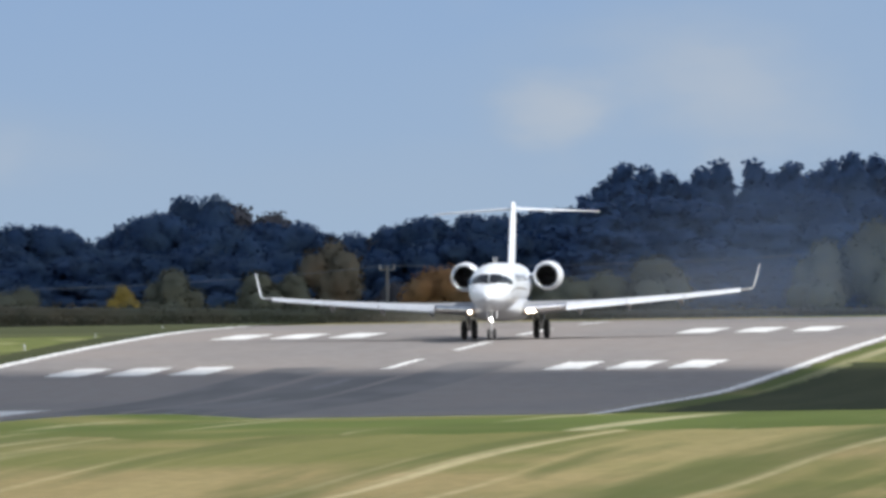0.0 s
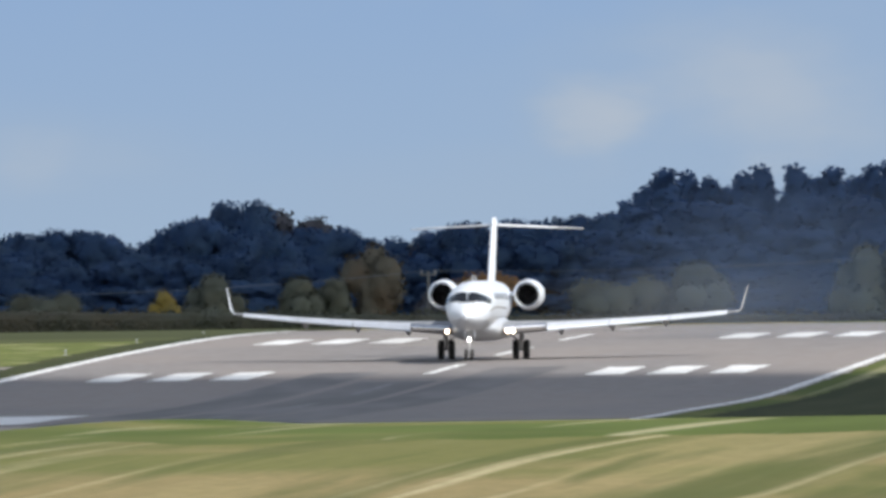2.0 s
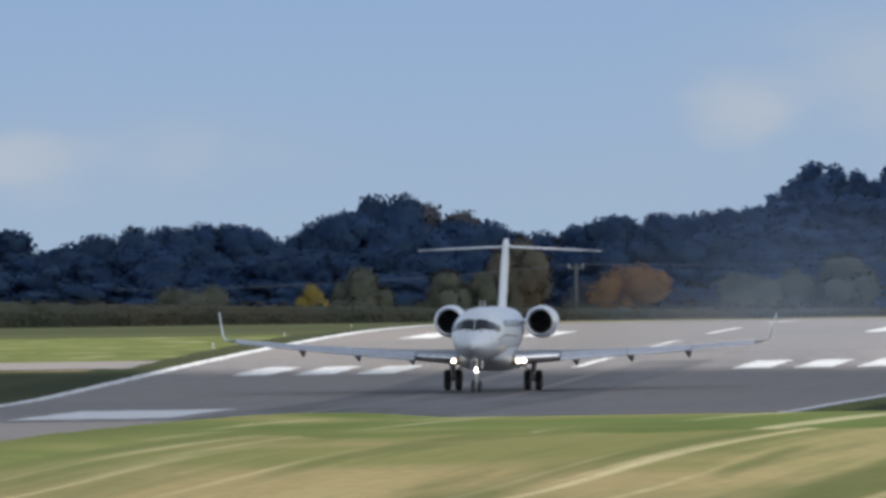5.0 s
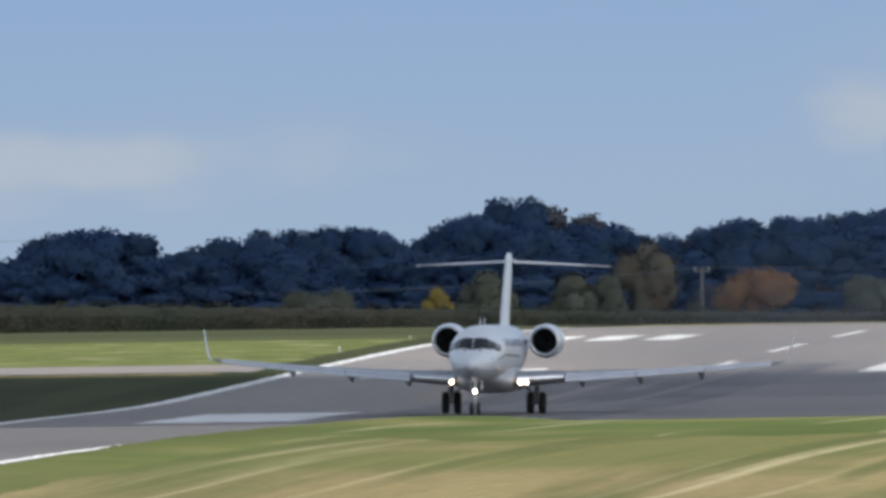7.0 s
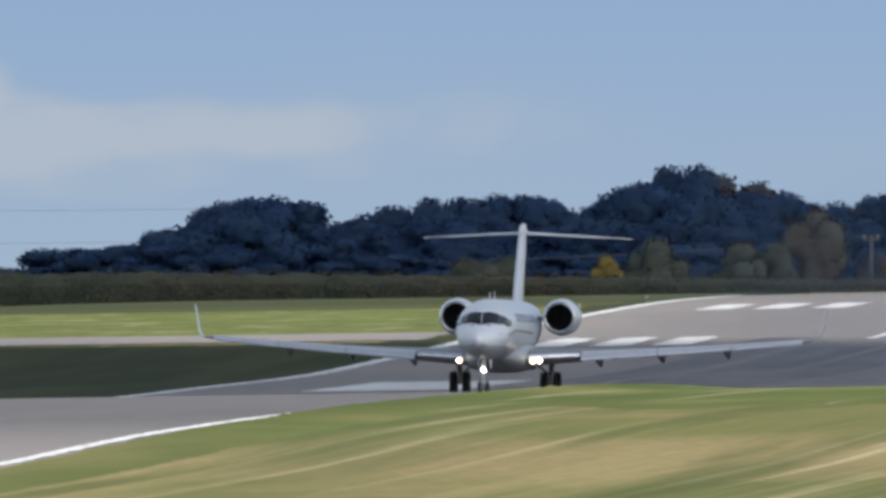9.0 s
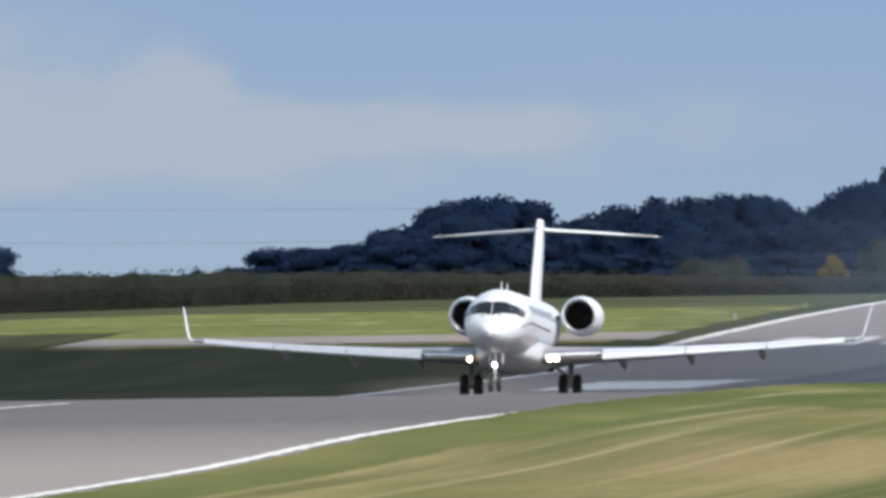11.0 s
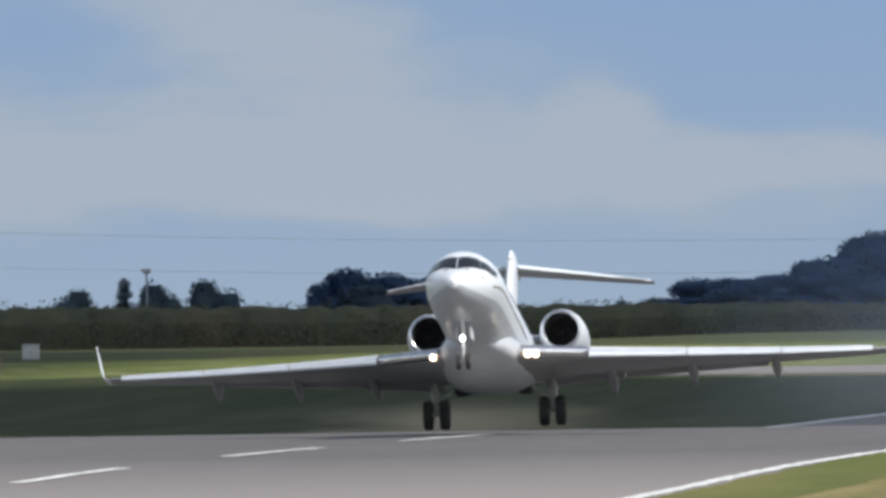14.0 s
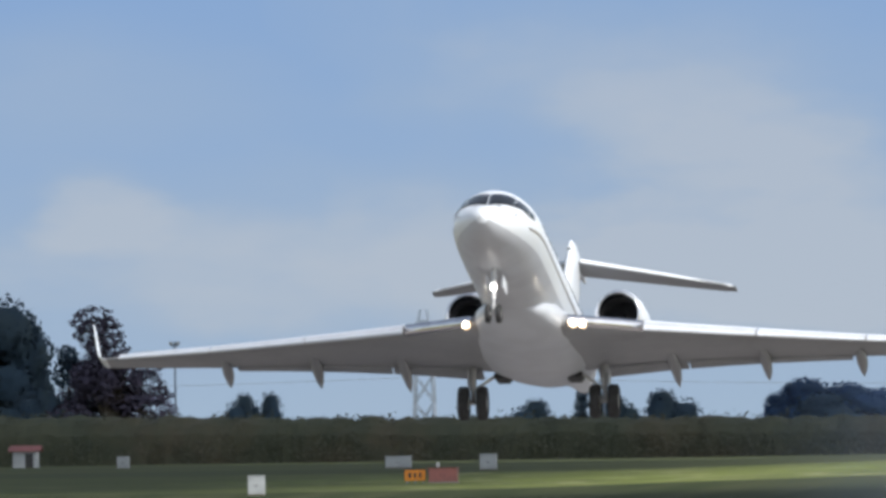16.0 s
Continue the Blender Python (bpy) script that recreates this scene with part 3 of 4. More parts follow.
# single trees and scrub
for kind, x, y, top, w in [
    ("oak", -147.2, 2500, 6.9, 5.0), ("oak", -144.6, 2501, 8.0, 6.8), ("oak", -141.9, 2500, 6.8, 5.0), ("dark_bush", -144.5, 2497, 6.3, 9.0), ("dark_bush", -124.6, 2100, 5.9, 4.0), ("ragged", -121.6, 2102, 6.5, 2.6), ("dark_bush", -121.0, 2103, 5.4, 2.6), ("dark_bush", -118.6, 2100, 6.6, 3.4), ("dark_bush", -116.0, 2101, 6.4, 4.2),
    ("big_tree", -153.2, 2030, 14.6, 8.6), ("ragged", -149.9, 2032, 11.0, 4.4), ("purple", -143.6, 2020, 12.4, 7.6), ("purple", -143.2, 2022, 9.6, 8.4), ("ragged", -146.6, 2023, 9.5, 4.4), ("dark_bush", -148.4, 2018, 7.4, 4.0), ("dark_bush", -150.3, 2150, 6.6, 3.0), ("dark_bush", -148.4, 2151, 6.6, 2.8), ("dark_bush", -87.6, 2100, 4.95, 1.8), ("dark_bush", -85.6, 2100, 4.85, 2.2),
    ("yellow", -37.6, 1998, 4.85, 2.0), ("olive", -34.6, 2001, 6.0, 4.0), ("olive", -29.4, 2001, 5.8, 3.4), ("olive", -26.9, 2003, 5.6, 3.2), ("olive_russet", -24.6, 2004, 7.4, 3.9), ("orange", -17.4, 2000, 6.2, 5.2),
    ("olive", -9.5, 2010, 6.3, 5.0), ("olive", -4.6, 2011, 6.4, 5.4), ("olive", 6.9, 2006, 7.2, 4.4), ("olive", 10.4, 2008, 8.2, 5.8), ("olive", -45.5, 2000, 5.75, 3.6), ("russet_bush", -20.6, 2003, 4.9, 3.0),
]:
    grow(kind, x, y, top, w)

# ---- hedge along the far side of the airfield ----
HEDGE = [(-330, 6.2), (-152, 5.85), (-119, 5.36), (-90, 5.02), (-65, 4.84), (-50, 4.45), (-36, 4.1), (-11, 3.55), (18, 3.35), (120, 3.3)]
hr = random.Random(8)
lobes = []
x = -190.0
while x < 45:
    top = smooth_table(HEDGE, x)[0] + hr.uniform(-0.25, 0.12)
    base = ground_z(1990, x) - 0.2
    hgt = top - base
    lobes.append(((x, 1990 + hr.uniform(-0.6, 0.6), base + hgt * 0.45), (1.1, 1.2, hgt * 0.52)))
    lobes.append(((x + 0.4, 1989 + hr.uniform(-0.6, 0.6), base + hgt * 0.2), (1.2, 1.2, hgt * 0.4)))
    x += 0.75
v, fc, outward = leaves(hr, lobes, 70000, 0.24)
# the dense twiggy inside of the hedge
n0, cols = len(v), []
x = -191.0
while x < 46:
    top = smooth_table(HEDGE, x)[0] - 0.28
    base = ground_z(1990, x) - 0.2
    ring = []
    for k in range(9):
        a = math.pi * k / 8
        ring.append((x, 1990 - (1.25 + 0.3 * noise.noise((x * 0.8, k, 2))) * math.cos(a), base + (top - base) * (math.sin(a) ** 0.45) * (0.94 + 0.12 * noise.noise((x * 0.9, k * 0.7, 5)))))
    cols.append(ring)
    x += 0.5
for ring in cols:
    v += ring
for i in range(len(cols) - 1):
    for k in range(8):
        a = n0 + 9 * i + k
        fc.append((a, a + 1, a + 10, a + 9))
tagged(new("hedge", raw("hedge", v, fc, LEAF_HEDGE)), "long dark hawthorn hedge with brown patches", "hedge", kind="structure")

# ---- sky beyond the trees ----
CLOUDS = [  # x, z, half width, half height, thickness
    (-173, 32, 8.0, 4.6, 0.7), (-136, 38, 28, 12, 0.42), (-158, 33, 22, 9, 0.35), (-295, 27, 19, 4, 0.25), (-255, 27, 17, 5, 0.2), (-336, 34.5, 7.3, 4.7, 0.75),
    (-327, 28.6, 14, 3, 0.4), (-302, 26.5, 21, 3.4, 0.4), (-365, 35, 30, 12, 0.4), (-382, 36, 15, 8, 0.35), (-358, 26, 40, 6, 0.35), (-482, 38, 9, 5, 0.8),
    (-455, 30, 36, 11, 0.4), (-395, 58, 34, 9, 0.55), (-390, 43, 20, 10, 0.5), (-487, 56, 25, 8, 0.4), (-346, 22, 60, 6, 0.3), (-184, 21, 34, 5, 0.35),
    (-372, 34, 34, 9, 0.2), (-290, 23, 60, 7, 0.3), (-440, 27, 50, 8, 0.25), (-316, 36.5, 9, 3.5, -0.6), (-430, 47, 14, 4, -0.3), (-380, 26, 60, 9, 0.3), (-450, 28, 60, 12, 0.3),
]


def sky_material():
    m = bpy.data.materials.new("autumn_sky")
    m.use_nodes = True
    nt = m.node_tree
    nt.nodes.clear()
    out, em = nt.nodes.new("ShaderNodeOutputMaterial"), nt.nodes.new("ShaderNodeEmission")
    nt.links.new(em.outputs[0], out.inputs[0])
    co = nt.nodes.new("ShaderNodeTexCoord")
    sep = nt.nodes.new("ShaderNodeSeparateXYZ")
    nt.links.new(co.outputs["Object"], sep.inputs[0])
    height = nt.nodes.new("ShaderNodeMapRange")
    height.inputs[1].default_value, height.inputs[2].default_value = 5, 75
    nt.links.new(sep.outputs["Z"], height.inputs[0])
    ramp = nt.nodes.new("ShaderNodeValToRGB")
    ramp.color_ramp.elements[0].color = (0.35, 0.46, 0.60, 1)
    ramp.color_ramp.elements[1].color = (0.235, 0.375, 0.625, 1)
    nt.links.new(height.outputs[0], ramp.inputs[0])
    last = ramp.outputs[0]
    # ragged noise that frays the edges of the clouds
    fray = nt.nodes.new("ShaderNodeTexNoise")
    fray.inputs["Scale"].default_value, fray.inputs["Detail"].default_value = 0.055, 8
    drawn = nt.nodes.new("ShaderNodeMapping")
    drawn.inputs["Scale"].default_value = (0.55, 1, 1.5)
    nt.links.new(co.outputs["Object"], drawn.inputs[0])
    nt.links.new(drawn.outputs[0], fray.inputs["Vector"])
    fine = nt.nodes.new("ShaderNodeTexNoise")
    fine.inputs["Scale"].default_value, fine.inputs["Detail"].default_value = 0.02, 4
    nt.links.new(co.outputs["Object"], fine.inputs["Vector"])

    def sum_of(op, a, b):
        n = nt.nodes.new("ShaderNodeMath")
        n.operation = op
        for k, q in enumerate((a, b)):
            if isinstance(q, (int, float)):
                n.inputs[k].default_value = q
            else:
                nt.links.new(q, n.inputs[k])
        return n.outputs[0]

    ragged = sum_of("MULTIPLY", sum_of("SUBTRACT", fray.outputs[0], 0.5), 3.4)
    total = sum_of("MULTIPLY", sum_of("MAXIMUM", sum_of("SUBTRACT", fine.outputs[0], 0.5), 0.0), 1.6)
    for cx, cz, rx, rz, amount in CLOUDS:
        ex = sum_of("DIVIDE", sum_of("SUBTRACT", sep.outputs["X"], cx), rx)
        ez = sum_of("DIVIDE", sum_of("SUBTRACT", sep.outputs["Z"], cz), rz)
        d2 = sum_of("ADD", sum_of("MULTIPLY", ex, ex), sum_of("MULTIPLY", ez, ez))
        d2 = sum_of("ADD", d2, ragged)
        soft = nt.nodes.new("ShaderNodeMapRange")
        soft.interpolation_type = "SMOOTHSTEP"
        soft.inputs[1].default_value, soft.inputs[2].default_value = 3.0, -1.1
        soft.inputs[4].default_value = amount
        nt.links.new(d2, soft.inputs[0])
        total = sum_of("ADD", total, soft.outputs[0])
    ramp2 = nt.nodes.new("ShaderNodeValToRGB")
    ramp2.color_ramp.elements[0].color = (0.35, 0.445, 0.575, 1)
    ramp2.color_ramp.elements[0].position = 0.3
    ramp2.color_ramp.elements[1].color = (0.485, 0.525, 0.575, 1)
    ramp2.color_ramp.elements[1].position = 1.15 / 1.3
    nt.links.new(total, ramp2.inputs[0])
    mix = nt.nodes.new("ShaderNodeMix")
    mix.data_type = "RGBA"
    nt.links.new(sum_of("MINIMUM", total, 0.64), mix.inputs[0])
    nt.links.new(last, mix.inputs[6])
    nt.links.new(ramp2.outputs[0], mix.inputs[7])
    last = mix.outputs[2]
    nt.links.new(last, em.inputs[0])
    return m


verts, faces = [], []
for i in range(25):
    b = radians(-14 + 18 * i / 24)
    px, py = EYE.x + 4780 * math.sin(b), 4780 * math.cos(b)
    verts += [(px, py, -60), (px, py, 420)]
faces = [(2 * i, 2 * i + 2, 2 * i + 3, 2 * i + 1) for i in range(24)]
tagged(new("backdrop", raw("backdrop", verts, faces, sky_material(), True)), "pale blue sky with soft grey and cream clouds", "sky", kind="structure")

# unseen clouds overhead, placed so their shadows lie on the middle of the airfield, on the woods and on the far grass
CLOUD = material("shade_cloud", (0.8, 0.8, 0.8), 1.0)


def shade_cloud(centre, half_x, half_y, high, seed, rough, slant):
    bm = bmesh.new()
    bmesh.ops.create_icosphere(bm, subdivisions=5, radius=1)
    for vt in bm.verts:
        d = vt.co.copy()
        k = 1 + rough * noise.noise(d * 3.1 + Vector((seed, 0, 0))) + 0.5 * rough * noise.noise(d * 9)
        vt.co = Vector((math.copysign(abs(d.x) ** 0.7, d.x) * half_x * k, math.copysign(abs(d.y) ** 0.6, d.y) * half_y * k, max(d.z, -0.25) * 70 * k))
        vt.co.y -= slant * vt.co.x
    ob = tagged(new("cloud", mesh_of(bm, "cloud", CLOUD, True)), "unseen cloud placed overhead to cast shade", "cloud", kind="structure")
    ob.location = Vector((*centre, 0)) + SUN * (high / SUN.z)


shade_cloud((-40, 1543), 480, 137, 1600, 0, 0.06, 0.42)
# sun blocker added only to darken and soften the woods
shade_cloud((-90, 2475), 430, 508, 2500, 7, 0.015, 0.0)
# sun blocker added to dim the far grass on the left
shade_cloud((-232, 1850), 135, 118, 1600, 3, 0.05, 0.0)


# ---- things along the far side of the airfield ----
def lattice_pylon(x, y, top):
    z0 = ground_z(y, x) - 0.2
    tower = new("pylon")
    tower.location = (x, y, z0)
    tagged(tower, "grey steel lattice pylon carrying power lines", "pylon")
    h = top - z0

    def half(z):
        return 2.15 - 1.0 * min(z / (h * 0.92), 1.0)
    legs = [(-1, -1), (1, -1), (1, 1), (-1, 1)]
    for sx, sy in legs:
        part("leg", rod(bmesh.new(), (sx * half(0), sy * half(0), 0), (sx * half(h * 0.92), sy * half(h * 0.92), h * 0.92), 0.24, 0.15, 6), LATTICE, tower)
    levels = [h * 0.92 * (1 - (1 - k / 9) ** 1.2) for k in range(10)]
    for a, b in zip(levels, levels[1:]):
        for k in range(4):
            p, q = legs[k], legs[(k + 1) % 4]
            for lo, hi in ((p, q), (q, p)):
                part("brace", rod(bmesh.new(), (lo[0] * half(a), lo[1] * half(a), a), (hi[0] * half(b), hi[1] * half(b), b), 0.10, None, 5), LATTICE, tower)
    for sx, sy in legs:
        part("peak_strut", rod(bmesh.new(), (sx * half(h), sy * half(h), h * 0.92), (sx * 0.45, sy * 0.45, h), 0.16, None, 5), LATTICE, tower)
    for z, w in ((h - 2.4, 1.75), (h - 7.4, 2.2)):
        bm = loft([[(-w, -0.2, z), (-w, 0.2, z), (-w, 0.2, z + 0.2), (-w, -0.2, z + 0.2)], [(0, -0.7, z - 0.1), (0, 0.7, z - 0.1), (0, 0.5, z + 0.9), (0, -0.5, z + 0.9)], [(w, -0.2, z), (w, 0.2, z), (w, 0.2, z + 0.2), (w, -0.2, z + 0.2)]])
        part("cross_arm", bm, LATTICE, tower)
        for sx in (-1, 1):
            part("insulator", rod(bmesh.new(), (sx * w, 0, z), (sx * w, 0, z - 0.9), 0.13, 0.09, 6), LATTICE, tower)
    return tower


lattice_pylon(-416, 4600, 21.4)


def cable(name, a, b, sag, r, label):
    a, b = Vector(a), Vector(b)
    rings = []
    for i in range(25):
        t = i / 24
        p = a.lerp(b, t) - Vector((0, 0, sag * 4 * t * (1 - t)))
        rings.append([(p.x, p.y + r * math.cos(k * 1.5708), p.z + r * math.sin(k * 1.5708)) for k in range(4)])
    return tagged(new(name, mesh_of(loft(rings), name, CABLE)), label, "power line", "power lines")


for z0, z1 in ((16.6, 13.6), (11.4, 9.0)):
    cable("power_line", (-414, 4600, z0), (-270, 4560, z1), 0.8, 0.035, "thin dark overhead power line")
    cable("power_line", (-418, 4600, z0), (-520, 4620, z0 - 0.6), 0.6, 0.035, "thin dark overhead power line")


def wooden_pole(name, x, y, top, arm, label, lamp=False):
    z0 = ground_z(y, x) - 0.1
    ob = new(name)
    ob.location = (x, y, z0)
    tagged(ob, label, "pole")
    h = top - z0
    part("shaft", rod(bmesh.new(), (0, 0, 0), (0, 0, h), 0.08 if lamp else 0.14, 0.06 if lamp else 0.10, 10), LATTICE if lamp else WOOD_POLE, ob)
    part("cross_arm", box(bmesh.new(), (0, -0.12, h - 0.25), (arm, 0.12, 0.12), 0.02), LATTICE if lamp else WOOD_POLE, ob)
    for sx in (-1, 1):
        if lamp:
            part("floodlight", box(bmesh.new(), (sx * arm * 0.42, -0.22, h - 0.10), (0.24, 0.2, 0.2), 0.03), PALE_PAINT, ob, "pale floodlight head")
        else:
            part("insulator", rod(bmesh.new(), (sx * arm * 0.45, -0.12, h - 0.2), (sx * arm * 0.45, -0.12, h + 0.05), 0.05, 0.04, 8), PALE_PAINT, ob)
    return ob


wooden_pole("utility_pole", -20.8, 2000, 6.2, 1.0, "grey wooden utility pole carrying wires")
wooden_pole("lamp_post", -111.2, 2020, 7.3, 0.5, "slender grey lamp post behind the hedge", True)
wooden_pole("lamp_post", -144.0, 2060, 10.2, 0.55, "tall slender grey lamp post behind the hedge", True)
for dx in (-0.45, 0.45):
    cable("telephone_wire", (-20.8 + dx, 2000, 6.2), (-50 + dx, 2004, 5.0), 0.35, 0.009, "thin overhead telephone wire")
    cable("telephone_wire", (-20.8 + dx, 2000, 6.2), (8 + dx, 2000, 6.6), 0.3, 0.009, "thin overhead telephone wire")


def sign_board(x, y, w, h, mat, label, legs=True):
    z0 = ground_z(y, x) - 0.05
    ob = new("sign_board")
    ob.location = (x, y, z0)
    tagged(ob, label, "sign")
    lift = 0.18 if legs else 0.02
    part("panel", box(bmesh.new(), (0, 0, lift + h / 2), (w, 0.18, h), 0.03), mat, ob)
    part("frame", box(bmesh.new(), (0, 0.02, lift + h + 0.02), (w + 0.06, 0.22, 0.05), 0.01), BLACK_PAINT, ob)
    for k in (-1, 0, 1):
        part("leg", box(bmesh.new(), (k * w * 0.4, 0.02, lift / 2), (0.07, 0.09, lift)), LATTICE, ob)
    for k in (-1, 0, 1):
        part("symbol_bar", box(bmesh.new(), (k * w * 0.24, -0.096, lift + h / 2), (w * 0.13, 0.012, h * 0.5), 0.004), BLACK_PAINT, ob, "dark unreadable symbol bar")
    return ob


sign_board(-95.1, 1770, 1.2, 0.62, ORANGE_PAINT, "orange airfield sign board standing in the grass")


def cabinet(name, x, y, w, h, mat, label, category, lid=0.06):
    z0 = ground_z(y, x) - 0.05
    ob = new(name)
    ob.location = (x, y, z0)
    tagged(ob, label, category)
    part("plinth", box(bmesh.new(), (0, 0, 0.05), (w * 1.06, 0.75, 0.12), 0.01), PALE_ASPHALT, ob, "concrete plinth")
    part("body", box(bmesh.new(), (0, 0, 0.1 + (h - 0.1) / 2), (w, 0.65, h - 0.1), 0.03), mat, ob)
    part("lid", box(bmesh.new(), (0, 0, h + lid / 2), (w * 1.05, 0.72, lid), 0.015), mat, ob)
    for s in (-1, 1):
        d = part("door", box(bmesh.new(), (s * w * 0.245, -0.335, 0.12 + (h - 0.14) / 2), (w * 0.46, 0.02, h - 0.2), 0.006), mat, ob)
        part("handle", box(bmesh.new(), (s * w * 0.06, -0.355, h * 0.55), (0.03, 0.03, 0.14), 0.005), BLACK_PAINT, d)
    return ob


cabinet("equipment_cabinet", -97.6, 1830, 0.95, 0.95, PALE_PAINT, "pale grey equipment cabinet in front of the hedge", "cabinet")
cabinet("equipment_cabinet", -105.2, 1850, 1.5, 0.75, PALE_PAINT, "low pale blue-grey equipment cabinet on the grass", "cabinet")
cabinet("equipment_cabinet", -99.4, 1730, 0.9, 1.1, PALE_PAINT, "upright pale grey equipment cabinet on the grass", "cabinet")
cabinet("equipment_cabinet", -127.8, 1900, 0.7, 0.75, PALE_PAINT, "small pale grey equipment cabinet on the grass", "cabinet")
red = cabinet("equipment_cabinet", -93.5, 1770, 1.65, 0.85, RED_PAINT, "dull red equipment cabinet with a small beacon", "cabinet")
part("beacon", rod(rod(bmesh.new(), (-0.3, 0, 0.88), (-0.3, 0, 1.0), 0.05), (-0.3, 0, 0.99), (-0.3, 0, 1.2), 0.11, 0.06, 12), PALE_PAINT, red, "pale beacon on the roof")


def shed(x, y):
    z0 = ground_z(y, x) - 0.05
    ob = new("shed")
    ob.location = (x, y, z0)
    tagged(ob, "small white shed with a red roof under the trees", "shed")
    part("wall", box(bmesh.new(), (0, 0, 0.55), (1.5, 1.4, 1.1), 0.02), PALE_PAINT, ob)
    part("roof", loft([[(-1.0, -0.9, 1.08), (1.0, -0.9, 1.08), (1.0, -0.9, 1.14), (-1.0, -0.9, 1.14)], [(-1.0, 0, 1.42), (1.0, 0, 1.42), (1.0, 0, 1.48), (-1.0, 0, 1.48)], [(-1.0, 0.9, 1.08), (1.0, 0.9, 1.08), (1.0, 0.9, 1.14), (-1.0, 0.9, 1.14)]]), RED_PAINT, ob, "red felt roof")
    part("door", box(bmesh.new(), (0.3, -0.71, 0.5), (0.5, 0.03, 0.95), 0.01), BLACK_PAINT, ob, "dark door")


shed(-140.1, 1950)

edge_light = tagged(new("runway_edge_light"), "short white runway edge light in the grass", "light", "runway edge lights")
part("base", rod(bmesh.new(), (0, 0, 0), (0, 0, 0.12), 0.16, 0.13, 12), PALE_PAINT, edge_light)
part("stem", rod(bmesh.new(), (0, 0, 0.1), (0, 0, 0.34), 0.04, 0.04, 8), PALE_PAINT, edge_light)
part("lens", revolve_z([(0.32, 0.05), (0.34, 0.10), (0.42, 0.10), (0.50, 0.05), (0.52, 0.01)]), PALE_PAINT, edge_light, "pale glass lens")
for k in range(3):
    y = 1760 + 55 * k
    m = Matrix.Translation((-26.0, y, ground_z(y) - 0.05)) @ Matrix.Scale(0.7, 4)
    if k:
        copy_thing(edge_light, m)
    else:
        edge_light.matrix_basis = m


# ---- business jet: x to its left side, y aft, z up, main wheels' contact at the origin ----
STATION = 16.5
FUSELAGE = [  # station, half width, top, bottom, height of the widest line
    (0.0, 0.03, 2.42, 2.36, 2.39), (0.12, 0.22, 2.58, 2.17, 2.39), (0.45, 0.46, 2.76, 1.98, 2.41), (1.0, 0.75, 2.96, 1.80, 2.46),
    (1.55, 0.94, 3.08, 1.69, 2.52), (2.1, 1.06, 3.42, 1.64, 2.58), (2.7, 1.16, 3.78, 1.61, 2.66), (3.3, 1.23, 3.98, 1.60, 2.76),
    (4.2, 1.30, 4.15, 1.60, 2.87), (5.5, 1.34, 4.26, 1.60, 2.95), (9.0, 1.345, 4.29, 1.60, 2.95), (18.5, 1.345, 4.30, 1.60, 2.95),
    (20.2, 1.33, 4.30, 1.80, 3.05), (22.0, 1.24, 4.30, 2.30, 3.25), (24.5, 0.98, 4.26, 3.00, 3.6), (27.5, 0.56, 4.16, 3.58, 3.85), (29.6, 0.16, 4.02, 3.86, 3.94),
]


def hull(s, ang, out=0.0):
    """A point of the fuselage at a station; ang in degrees from the top, positive towards +x."""
    w, top, bot, mid = smooth_table(FUSELAGE, s)
    a = radians(ang)
    c, n = math.cos(a), math.sin(a)
    zz = mid + ((top - mid) if c > 0 else (mid - bot)) * c
    p = Vector((w * n, s - STATION, zz))
    if out:
        p += Vector((n, -0.15, c)).normalized() * out
    return p


def hull_patch(corners, out, nu=6, nv=4, thick=0.03):
    """A curved plate on the hull between four (station, angle) corners: low inner, low outer, high outer, high inner."""
    bm = bmesh.new()
    grid = []
    for layer in (out, out - thick):
        g = []
        for j in range(nv + 1):
            row = []
            for i in range(nu + 1):
                u, v = i / nu, j / nv
                s = (corners[0][0] * (1 - u) + corners[1][0] * u) * (1 - v) + (corners[3][0] * (1 - u) + corners[2][0] * u) * v
                a = (corners[0][1] * (1 - u) + corners[1][1] * u) * (1 - v) + (corners[3][1] * (1 - u) + corners[2][1] * u) * v
                row.append(bm.verts.new(hull(s, a, layer)))
            g.append(row)
        grid.append(g)
    for g in grid:
        for j in range(nv):
            for i in range(nu):
                bm.faces.new((g[j][i], g[j][i + 1], g[j + 1][i + 1], g[j + 1][i]))
    rim = lambda g: g[0][:-1] + [r[-1] for r in g[:-1]] + g[-1][:0:-1] + [r[0] for r in g[:0:-1]]
    a, b = rim(grid[0]), rim(grid[1])
    for i in range(len(a)):
        j = (i + 1) % len(a)
        bm.faces.new((a[i], a[j], b[j], b[i]))
    bmesh.ops.recalc_face_normals(bm, faces=bm.faces)
    return bm


def aerofoil(le, chord, thick, vertical=False, n=9, camber=0.0):
    """A ring round a wing section: le is the leading edge's place (x, station, z)."""
    pts = []
    prof = lambda t: 5 * thick * (0.2969 * math.sqrt(t) - 0.126 * t - 0.3516 * t * t + 0.2843 * t**3 - 0.1036 * t**4)
    ts = [0.5 - 0.5 * math.cos(math.pi * i / n) for i in range(n + 1)]
    for t in ts[::-1]:
        pts.append((t, prof(t) + camber * math.sin(math.pi * t)))
    for t in ts[1:-1]:
        pts.append((t, -prof(t) + camber * math.sin(math.pi * t)))
    if vertical:
        return [(le[0] + h * chord, le[1] - STATION + t * chord, le[2]) for t, h in pts]
    return [(le[0], le[1] - STATION + t * chord, le[2] + h * chord) for t, h in pts]


